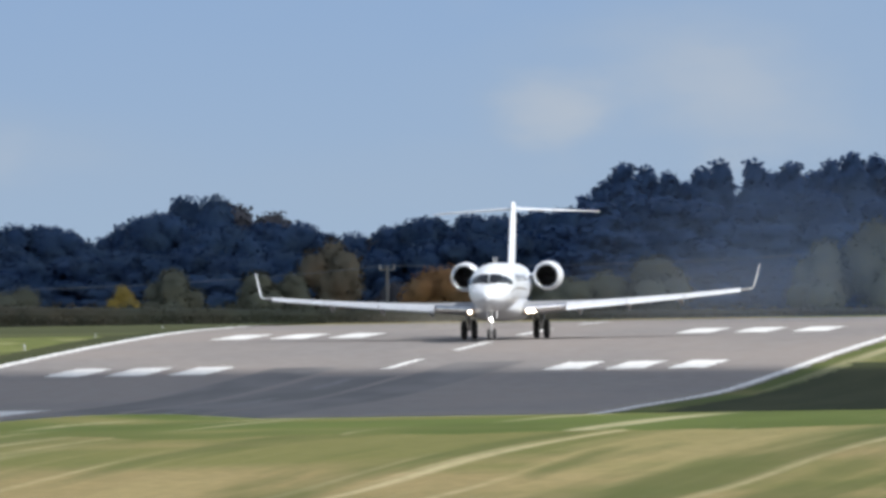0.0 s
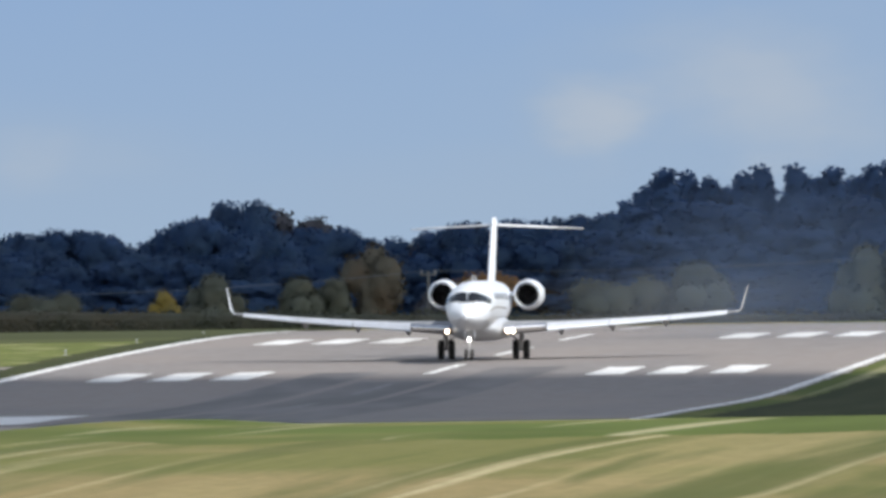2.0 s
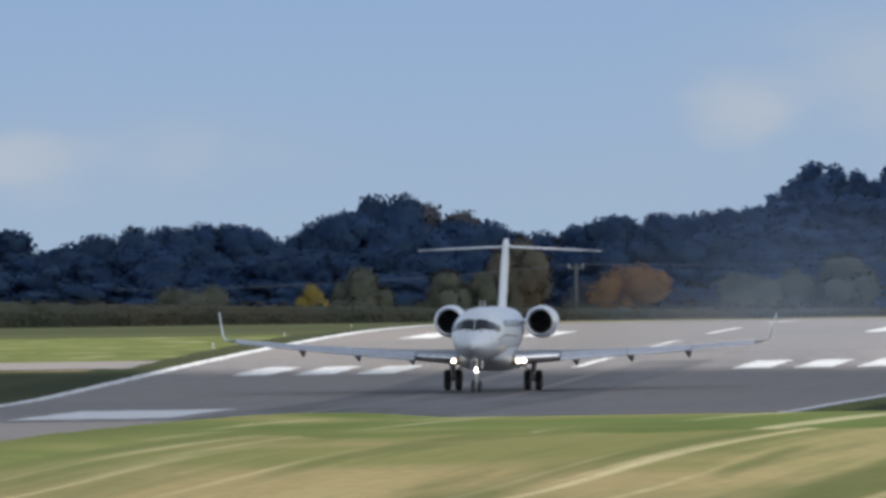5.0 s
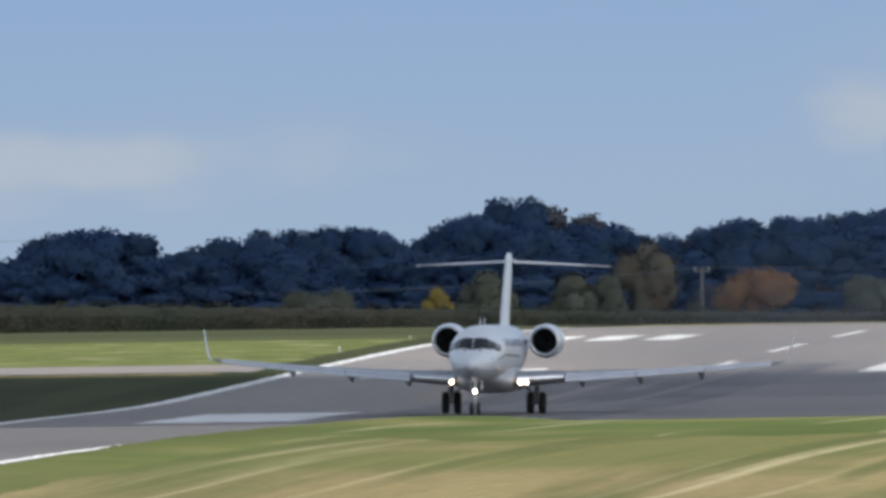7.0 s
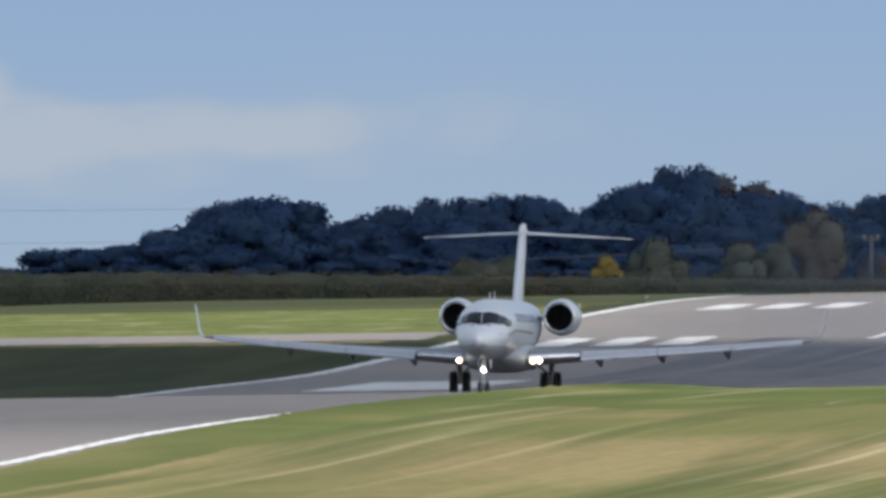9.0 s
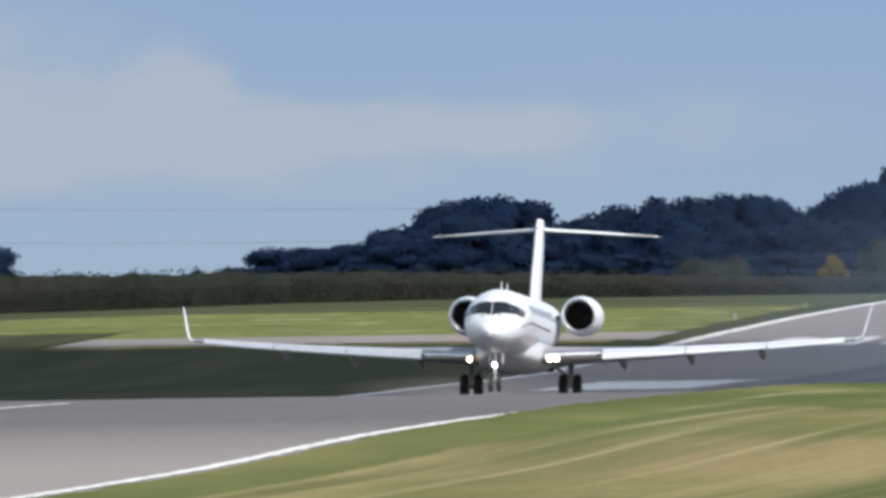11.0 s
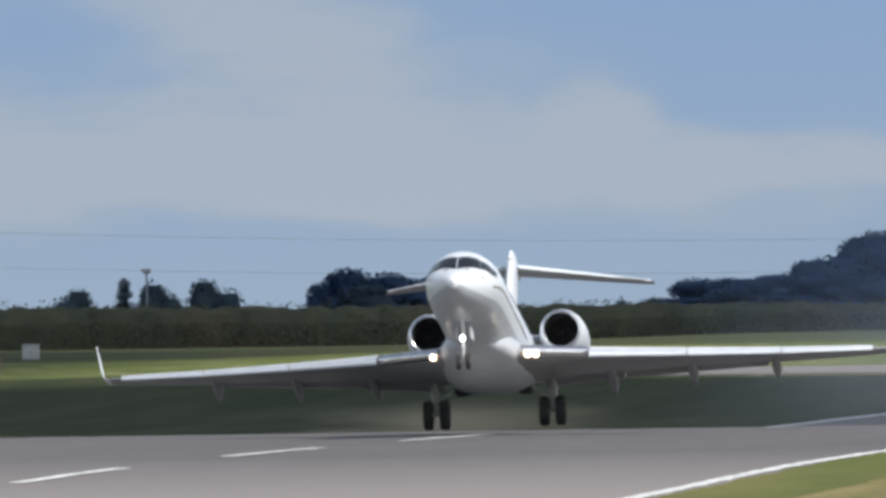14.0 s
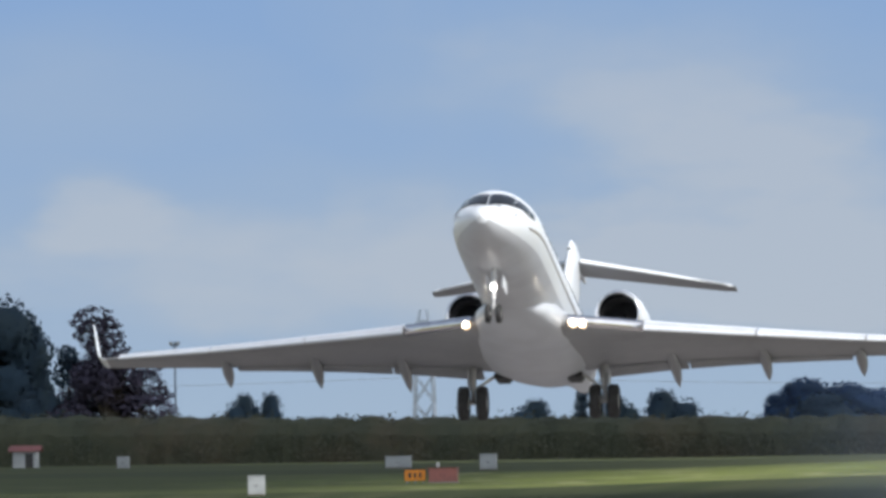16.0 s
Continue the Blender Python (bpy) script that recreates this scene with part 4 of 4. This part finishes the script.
WING = [  # x, leading edge station, z, chord, thickness
    (1.0, 10.35, 1.62, 7.0, 0.115), (2.4, 11.25, 1.70, 6.1, 0.115), (4.2, 12.45, 1.80, 4.85, 0.11), (7.0, 14.15, 1.98, 3.5, 0.105),
    (10.0, 16.0, 2.2, 2.45, 0.10), (12.6, 17.55, 2.42, 1.65, 0.10), (13.75, 18.3, 2.53, 1.25, 0.095),
]


def wing_at(x):
    return smooth_table(WING, x)


def bar(name, a, b, r, mat, parent, label="", r2=None, seg=12):
    return part(name, rod(bmesh.new(), a, b, r, r2, seg), mat, parent, label, smooth=False)


def revolve(profile, centre, axis="Y", seg=36, cap=False):
    """A body of revolution: profile rows (along, radius)."""
    rings = []
    for s, r in profile:
        ring = []
        for i in range(seg):
            a = 2 * math.pi * i / seg
            if axis == "Y":
                ring.append((centre[0] + r * math.cos(a), centre[1] + s, centre[2] + r * math.sin(a)))
            else:
                ring.append((centre[0] + s, centre[1] + r * math.cos(a), centre[2] + r * math.sin(a)))
        rings.append(ring)
    return loft(rings, cap)


def wheel(name, centre, radius, width, parent):
    h = width / 2
    prof = [(-h * 0.7, radius * 0.55), (-h, radius * 0.70), (-h * 0.96, radius * 0.88), (-h * 0.70, radius * 0.975), (-h * 0.3, radius), (h * 0.3, radius), (h * 0.70, radius * 0.975), (h * 0.96, radius * 0.88), (h, radius * 0.70), (h * 0.7, radius * 0.55)]
    w = part(name, revolve(prof, centre, "X", 32, True), TYRE, parent, "black tyre on a metal rim", smooth=True)
    part("rim", revolve([(-h * 0.78, radius * 0.2), (-h * 0.74, radius * 0.53), (h * 0.74, radius * 0.53), (h * 0.78, radius * 0.2)], centre, "X", 24, True), GEAR_METAL, w, "grey metal rim")
    return w


def build_jet():
    jet = new("business_jet")
    tagged(jet, "white twin-engined business jet taking off with landing lights lit", "aircraft")
    # fuselage
    sts = [0.0, 0.05, 0.12, 0.25, 0.45, 0.7, 1.0, 1.3, 1.6, 1.85, 2.1, 2.4, 2.7, 3.0, 3.3, 3.7, 4.2, 4.8, 5.5, 7, 9, 12, 15, 18, 20, 21, 22, 23.2, 24.5, 26, 27.5, 28.7, 29.6]
    body = part("fuselage", loft([[hull(s, a) for a in range(0, 360, 8)] for s in sts]), WHITE, jet, "glossy white fuselage", smooth=True)
    # thin skin over the hull that carries the belly's shade as colour
    part("belly_shade_skin", loft([[hull(s, a, 0.006) for a in range(116, 245, 8)] for s in sts[2:-4]], False, False), SHADED_WHITE, body, "skin with the lower fuselage's shade painted in", True)
    for side in (-1, 1):
        part("windscreen_pane", hull_patch([(1.55, side * 0.9), (2.02, side * 46), (2.80, side * 42), (2.44, side * 0.8)], 0.012), GLASS, body, "dark curved windscreen glass", True)
        part("side_windscreen", hull_patch([(2.03, side * 46.6), (2.80, side * 72), (3.5, side * 63), (2.82, side * 42.6)], 0.012), GLASS, body, "dark cockpit side glass", True)
        part("rear_cockpit_window", hull_patch([(2.84, side * 72.6), (3.6, side * 78), (3.95, side * 69), (3.54, side * 63.6)], 0.012), GLASS, body, "dark cockpit side glass", True)
        for k in range(13):
            s = 6.2 + 0.92 * k
            part("cabin_window", hull_patch([(s, side * 76), (s + 0.36, side * 76), (s + 0.36, side * 60), (s, side * 60)], 0.008, 2, 3), GLASS, body)
        # the stripe that starts beside the nose and runs aft along the flank
        part("flank_stripe", hull_patch([(2.9, side * 95), (2.75, side * 91.5), (15.0, side * 94), (15.0, side * 98)], 0.006, 3, 40, 0.01), STRIPE, body, "thin grey-brown stripe along the flank", True)
        part("pitot_probe", rod(rod(bmesh.new(), hull(1.45, side * 70), hull(1.42, side * 70, 0.13), 0.025, 0.02, 8), hull(1.42, side * 70, 0.12), hull(1.15, side * 70, 0.20), 0.02, 0.012, 8), STEEL, body, "small metal probe")
        part("static_port", hull_patch([(1.55, side * 18), (1.67, side * 18), (1.67, side * 26), (1.55, side * 26)], 0.01, 2, 2), DARK, body, "dark round sensor")
    for s in (6.6, 9.4):
        part("blade_antenna", loft([aerofoil((0, s, 4.28), 0.45, 0.12, True), aerofoil((0, s + 0.22, 4.62), 0.22, 0.12, True)]), WHITE, body)
    # belly fairing under the wing
    rings = []
    for s, w, top, bot in [(8.9, 0.35, 1.9, 1.62), (9.6, 0.95, 2.1, 1.42), (10.6, 1.35, 2.3, 1.18), (12.0, 1.55, 2.4, 1.02), (14.6, 1.58, 2.4, 0.98), (16.2, 1.52, 2.4, 1.10), (17.8, 1.35, 2.35, 1.38), (19.2, 1.0, 2.3, 1.62), (20.4, 0.45, 2.2, 1.85)]:
        mid = (top + bot) / 2
        rings.append([(w * math.copysign(abs(math.sin(a)) ** 0.7, math.sin(a)), s - STATION, mid + (top - bot) / 2 * math.copysign(abs(math.cos(a)) ** 0.8, math.cos(a))) for a in [2 * math.pi * i / 32 for i in range(32)]])
    part("belly_fairing", loft(rings), SHADED_WHITE, jet, "belly fairing in white greyed for shade", True)
    # wings
    for side in (-1, 1):
        secs = []
        for i in range(19):
            x = 1.0 + (13.75 - 1.0) * i / 18
            s, z, c, th = wing_at(x)
            secs.append(aerofoil((side * x, s, z), c, th, camber=0.012))
        wing = part("wing", loft(secs), SHADED_WING, jet, "swept wing greyed for underside shade, with bright leading edge", True)
        # slats stand forward of and below the leading edge
        for x0, x1 in ((3.75, 7.0), (7.05, 10.2), (10.25, 13.3)):
            rings = []
            for i in range(5):
                x = x0 + (x1 - x0) * i / 4
                s, z, c, th = wing_at(x)
                k = 0.085 * c ** 0.6
                ring = []
                for dy, dz in ((-1.55, -0.95), (-1.45, -0.55), (-1.0, 0.05), (-0.3, 0.50), (0.45, 0.70), (0.40, 0.55), (-0.3, 0.25), (-0.8, -0.25), (-1.15, -0.9)):
                    ring.append((side * x, s - STATION + dy * k * 1.3, z + dz * k * 1.1))
                rings.append(ring)
            slat = part("slat", loft(rings), SLAT, wing, "blue-grey metal slat", True)
            # white rods added as the bright lines of light along each slat
            for row in (4, 1):
                for a, b in zip(rings, rings[1:]):
                    bar("slat_highlight", a[row], b[row], 0.032, WHITE, slat, "white rod standing in for a slat highlight", seg=6)
        # inboard fixed leading edge cap
        rings = []
        for i in range(5):
            x = 1.5 + (3.7 - 1.5) * i / 4
            s, z, c, th = wing_at(x)
            r = 0.16
            rings.append([(side * x, s - STATION + 0.10 - r * math.cos(a), z + 0.01 + r * 1.15 * math.sin(a)) for a in [math.pi * (j / 8 - 0.5) for j in range(9)]])
        part("leading_edge", loft(rings, False, False), STEEL, wing, "polished metal leading edge", True)
        # flaps, lowered behind the trailing edge
        for x0, x1 in ((1.8, 4.6), (4.65, 9.6)):
            rings = []
            for i in range(5):
                x = x0 + (x1 - x0) * i / 4
                s, z, c, th = wing_at(x)
                rings.append(aerofoil((side * x, s + c * 0.90, z - 0.012 * c), c * 0.13, 0.10))
            me = loft(rings)
            for vtx in me.verts:
                s, z, c, th = wing_at(abs(vtx.co.x))
                vtx.co.z -= (vtx.co.y - (s + c * 0.90 - STATION)) * 0.18
            part("flap", me, SHADED_WING, wing, "flap greyed for underside shade", True)
        for x in (4.2, 7.0, 9.9):
            s, z, c, th = wing_at(x)
            rings = []
            for k, (t, w, top, bot) in enumerate([(0.50, 0.03, -0.04, -0.06), (0.62, 0.13, -0.01, -0.17), (0.8, 0.17, 0.0, -0.27), (0.95, 0.17, -0.03, -0.36), (1.1, 0.12, -0.16, -0.46), (1.22, 0.02, -0.42, -0.50)]):
                rings.append([(side * (x + w * math.sin(a)), s - STATION + t * c, z + (top + bot) / 2 - 0.02 + (top - bot) / 2 * math.cos(a)) for a in [2 * math.pi * j / 14 for j in range(14)]])
            part("flap_track_fairing", loft(rings), SHADED_WING, wing, "pointed flap track fairing", True)
        # winglet, curved up from the tip
        rings = []
        for x, s, z, c in [(13.75, 18.3, 2.53, 1.25), (13.92, 18.42, 2.58, 1.22), (14.03, 18.55, 2.72, 1.18), (14.10, 18.75, 2.98, 1.1), (14.22, 19.2, 3.5, 0.85), (14.34, 19.7, 3.98, 0.6)]:
            ring = []
            up = min(1.0, (z - 2.53) / 0.35)
            for q in aerofoil((0, s, 0), c, 0.055):
                ring.append((side * (x - q[2] * up), q[1], z + q[2] * (1 - up)))
            rings.append(ring)
        part("winglet", loft(rings), WHITE, wing, "white upturned winglet", True)
        # landing lights in the root
        for dx in ((0.02,) if side < 0 else (0.06, 0.33)):
            s, z, c, th = wing_at(1.62 + dx)
            where = (side * (1.62 + dx), s - STATION - 0.10, z - 0.13)
            lamp = part("landing_light", revolve([(-0.10, 0.115), (-0.06, 0.13), (0.14, 0.11)], where, "Y", 20, True), LAMP, wing, "lit landing light in the wing root", True)
            part("bulb", revolve([(-0.15, 0.01), (-0.14, 0.06), (-0.105, 0.085), (-0.08, 0.085)], where, "Y", 16, True), BULB, lamp, "bright white bulb", True)
    # engines
    for side in (-1, 1):
        c = (side * 2.34, 17.45 - STATION, 3.53)
        eng = part("engine_nacelle", revolve([(0.10, 0.70), (0.35, 0.765), (0.9, 0.82), (1.8, 0.84), (3.0, 0.80), (4.0, 0.70), (4.7, 0.58), (4.72, 0.52), (4.0, 0.50)], c, "Y", 48), WHITE, jet, "white engine nacelle with bright inlet lip", True)
        part("inlet_lip", revolve([(0.45, 0.575), (0.22, 0.585), (0.08, 0.60), (0.01, 0.635), (0.02, 0.67), (0.10, 0.702)], c, "Y", 48), STEEL, eng, "polished inlet lip", True)
        part("inlet_duct", revolve([(0.44, 0.573), (1.25, 0.58), (1.27, 0.02)], c, "Y", 40), DARK, eng, "dark inlet duct", True)
        part("spinner", revolve([(0.82, 0.01), (0.9, 0.07), (1.2, 0.17)], c, "Y", 20), DARK, eng, "dark fan spinner", True)
        blade = None
        for k in range(20):
            a = 2 * math.pi * k / 20
            if blade is None:
                bm = bmesh.new()
                vs = [bm.verts.new(p) for p in ((-0.02, -0.06, 0.16), (0.03, 0.06, 0.16), (0.10, 0.10, 0.56), (-0.06, -0.03, 0.56))]
                bm.faces.new(vs)
                r = bmesh.ops.extrude_face_region(bm, geom=bm.faces[:])
                bmesh.ops.translate(bm, vec=(0.008, 0.008, 0), verts=[g for g in r["geom"] if isinstance(g, bmesh.types.BMVert)])
                blade = mesh_of(bm, "fan_blade", DARK)
            fb = new("fan_blade", blade)
            fb.parent = eng
            fb.matrix_basis = Matrix.Translation((c[0], c[1] + 1.1, c[2])) @ Matrix.Rotation(a, 4, "Y")
        part("engine_pylon", loft([aerofoil((side * x, 18.9 + abs(x - 1.0) * 0.1, 3.55), 3.1, 0.085) for x in (0.9, 1.2, 1.62)]), WHITE, jet, "white engine pylon", True)
    # tail
    fin = part("tail_fin", loft([aerofoil((0, s, z), c, th, True, 10) for s, z, c, th in [(20.6, 4.0, 6.0, 0.05), (21.9, 4.4, 4.9, 0.075), (23.0, 5.4, 4.2, 0.09), (24.2, 6.6, 3.8, 0.095), (25.1, 7.6, 3.3, 0.085), (25.35, 7.78, 2.9, 0.06)]]), WHITE, jet, "tall white swept tail fin", True)
    part("fin_cap", revolve([(0.0, 0.02), (0.25, 0.08), (0.9, 0.135), (2.6, 0.14), (4.2, 0.09), (5.0, 0.02)], (0, 24.7 - STATION, 7.42), "Y", 20, True), WHITE, fin, "white bullet fairing on the fin", True)
    for side in (-1, 1):
        part("tailplane", loft([aerofoil((side * x, s, z), c, 0.06) for x, s, z, c in [(0.0, 26.3, 7.36, 2.2), (0.6, 26.65, 7.34, 2.05), (2.6, 27.85, 7.25, 1.55), (4.4, 28.9, 7.16, 1.05), (4.8, 29.25, 7.14, 0.7)]]), SHADED_WING, jet, "swept tailplane greyed for underside shade", True)
        part("tailplane_leading_edge", loft([[(side * x, s - STATION + 0.03 + r * math.cos(a) * -1.0, z + r * 0.9 * math.sin(a)) for a in [math.pi * (j / 6 - 0.5) for j in range(7)]] for x, s, z, r in [(0.2, 26.4, 7.36, 0.075), (2.6, 27.85, 7.25, 0.06), (4.7, 29.15, 7.145, 0.04)]], False, False), WHITE, jet, "white tailplane leading edge", True)
    # nose gear
    ny = 3.55 - STATION
    ng = new("nose_gear", mesh_of(rod(rod(bmesh.new(), (0, ny + 0.05, 1.95), (0, ny, 0.75), 0.075), (0, ny, 0.78), (0, ny, 0.30), 0.05), "nose_gear", GEAR_METAL))
    ng.parent = jet
    bar("axle", (-0.24, ny, 0.29), (0.24, ny, 0.29), 0.04, GEAR_METAL, ng)
    bar("drag_brace", (0, ny + 0.05, 0.95), (0, ny + 0.75, 1.65), 0.04, GEAR_METAL, ng)
    bar("torque_link", (0, ny + 0.02, 0.75), (0, ny + 0.26, 0.55), 0.03, GEAR_METAL, ng)
    bar("torque_link", (0, ny + 0.26, 0.55), (0, ny + 0.02, 0.36), 0.03, GEAR_METAL, ng)
    for side in (-1, 1):
        wheel("nose_wheel", (side * 0.17, ny, 0.29), 0.29, 0.17, ng)
        part("gear_door", box(bmesh.new(), (side * 0.26, ny + 0.75, 1.38), (0.025, 1.1, 0.42), 0.01), WHITE, ng, "white open gear door")
    part("taxi_light", revolve([(-0.08, 0.02), (-0.07, 0.065), (-0.02, 0.088), (0.10, 0.07)], (0, ny - 0.12, 1.10), "Y", 16, True), NOSE_LAMP, ng, "lit taxi light on the nose strut", True)
    # main gear
    gears = []
    for side in (-1, 1):
        gx = side * 2.05
        mg = new("main_gear", mesh_of(rod(rod(bmesh.new(), (gx, 0.0, 1.78), (gx, 0.0, 0.95), 0.10), (gx, 0.0, 0.98), (gx, 0.0, 0.53), 0.075), "main_gear", GEAR_METAL))
        mg.parent = jet
        bar("axle", (gx - 0.42, 0, 0.53), (gx + 0.42, 0, 0.53), 0.06, GEAR_METAL, mg)
        bar("side_brace", (gx - side * 0.05, 0, 0.95), (gx - side * 0.75, 0.05, 1.45), 0.05, GEAR_METAL, mg)
        bar("torque_link", (gx, 0.05, 0.98), (gx, 0.36, 0.78), 0.035, GEAR_METAL, mg)
        bar("torque_link", (gx, 0.36, 0.78), (gx, 0.05, 0.56), 0.035, GEAR_METAL, mg)
        part("gear_door", box(bmesh.new(), (gx + side * 0.14, 0.0, 1.28), (0.03, 0.75, 0.5), 0.01), SHADED_WHITE, mg, "gear door in white greyed for shade")
        # solid dark block in place of the shade inside an open bay
        part("wheel_bay_shade", box(bmesh.new(), (side * 1.12, 0.05, 1.27), (0.50, 0.9, 0.22), 0.06), DARK, jet, "dark block painting the shade of a wheel bay")
        for dx in (-0.29, 0.29):
            wheel("main_wheel", (gx + dx, 0, 0.53), 0.53, 0.34, mg)
        gears.append(mg)
    return jet, ng, gears


jet, nose_gear, main_gears = build_jet()


# ---- exhaust haze and dust that trail the jet ----
def haze_material(name, colour, amount):
    """Thin smoke: dense in the middle of a puff, frayed and clear towards its rim."""
    m = bpy.data.materials.new(name)
    m.use_nodes = True
    nt = m.node_tree
    nt.nodes.clear()
    out, mix = nt.nodes.new("ShaderNodeOutputMaterial"), nt.nodes.new("ShaderNodeMixShader")
    clear, smoke = nt.nodes.new("ShaderNodeBsdfTransparent"), nt.nodes.new("ShaderNodeBsdfDiffuse")
    smoke.inputs[0].default_value = (*colour, 1)
    co, size = nt.nodes.new("ShaderNodeTexCoord"), nt.nodes.new("ShaderNodeVectorMath")
    flat = nt.nodes.new("ShaderNodeMapping")
    flat.inputs["Location"].default_value, flat.inputs["Scale"].default_value = (0, 0, -0.30), (1, 0, 1.25)
    size.operation = "LENGTH"
    tex, rim = nt.nodes.new("ShaderNodeTexNoise"), nt.nodes.new("ShaderNodeMapRange")
    tex.inputs["Scale"].default_value, tex.inputs["Detail"].default_value = 2.4, 4
    fray = nt.nodes.new("ShaderNodeMath")
    fray.operation = "MULTIPLY_ADD"
    fray.inputs[1].default_value = 0.5
    rim.interpolation_type = "SMOOTHSTEP"
    rim.inputs[1].default_value, rim.inputs[2].default_value, rim.inputs[4].default_value = 1.1, 0.25, amount
    nt.links.new(co.outputs["Object"], flat.inputs[0])
    nt.links.new(co.outputs["Object"], tex.inputs["Vector"])
    nt.links.new(flat.outputs[0], size.inputs[0])
    nt.links.new(tex.outputs[0], fray.inputs[0])
    nt.links.new(size.outputs["Value"], fray.inputs[2])
    nt.links.new(fray.outputs[0], rim.inputs[0])
    nt.links.new(rim.outputs[0], mix.inputs[0])
    nt.links.new(clear.outputs[0], mix.inputs[1])
    nt.links.new(smoke.outputs[0], mix.inputs[2])
    nt.links.new(mix.outputs[0], out.inputs[0])
    return m


def puff(name, parent, centre, size, mat, label):
    """A billowing shell of thin smoke, one unit wide and high before it is scaled."""
    n, verts = 16, []
    for j in range(n + 1):
        for i in range(n + 1):
            x, z = 2 * i / n - 1, j / n
            verts.append((x, -0.5 * (1 - x * x) * (1 - z * z) + 0.1 * noise.noise((x * 2, z * 3, centre[1])), z))
    k = n + 1
    faces = [(r * k + i, r * k + i + 1, (r + 1) * k + i + 1, (r + 1) * k + i) for r in range(n) for i in range(n)]
    ob = new(name, raw(name, verts, faces, mat, True))
    ob.parent = parent
    ob.matrix_basis = Matrix.Translation(centre) @ Matrix.Diagonal((*size, 1))
    return tagged(ob, label)


haze = tagged(new("exhaust_haze"), "thin blue-grey exhaust haze and dust trailing the jet", "haze")
BLUE_HAZE = haze_material("thin_blue_smoke", (0.15, 0.21, 0.32), 0.17)
LOW_HAZE = haze_material("thin_grey_smoke", (0.20, 0.21, 0.22), 0.16)
DUST = haze_material("blown_dust", (0.27, 0.25, 0.22), 0.24)
puff("smoke_puff", haze, (12, 80, -0.3), (19, 16, 13), BLUE_HAZE, "tall thin smoke puff")
puff("smoke_puff", haze, (5, 120, -0.3), (15, 14, 6), LOW_HAZE, "low thin smoke puff")
puff("dust_puff", haze, (-6, 50, -0.1), (9, 8, 1.7), DUST, "low tan dust puff")


YAW = [(0, 0.0), (11.5, 0.0), (12.5, 0.4), (13, 0.8), (13.5, 1.2), (14, 1.0), (14.5, 0.8), (15, 1.0), (15.5, 0.9), (16, 0.2)]


def unloaded(t, start, end):
    """How far the weight has come off a gear leg, 0 to 1."""
    return min(max((t - start) / (end - start), 0.0), 1.0)


def motions():
    rows = []
    for t, y, z, pitch, bank in ROLL_OUT:
        side = float(np.interp(t, [0, 14, 15, 15.5, 16], [0.08, 0.08, 0.04, 0.09, 0.19]))
        rise = unloaded(t, 12.5, 14.5)
        sink = 0.05 * unloaded(t, 15, 16)
        yaw = float(np.interp(t, [r[0] for r in YAW], [r[1] for r in YAW]))
        rows.append((t, pose(side, y, (ground_z(y) if z is None else z - sink) + 0.02 + 0.08 * rise, -(pitch - 0.25 * rise), bank, yaw)))
    walk(jet, rows)
    # the legs stretch as the wheels lift
    walk(nose_gear, [(t, pose(0, 0, -0.14 * unloaded(t, 11.0, 13.0), 0, 0, 0)) for t in (0, 11, 12, 13, 16)])
    for leg in main_gears:
        walk(leg, [(t, pose(0, 0, -0.08 * unloaded(t, 12.5, 14.5), 0, 0, 0)) for t in (0, 12.5, 13.5, 14.5, 16)])
    walk(haze, [(t, pose(0, y, ground_z(y + 70), 0, 0, 0)) for t, y, z, pitch, bank in ROLL_OUT])


motions()
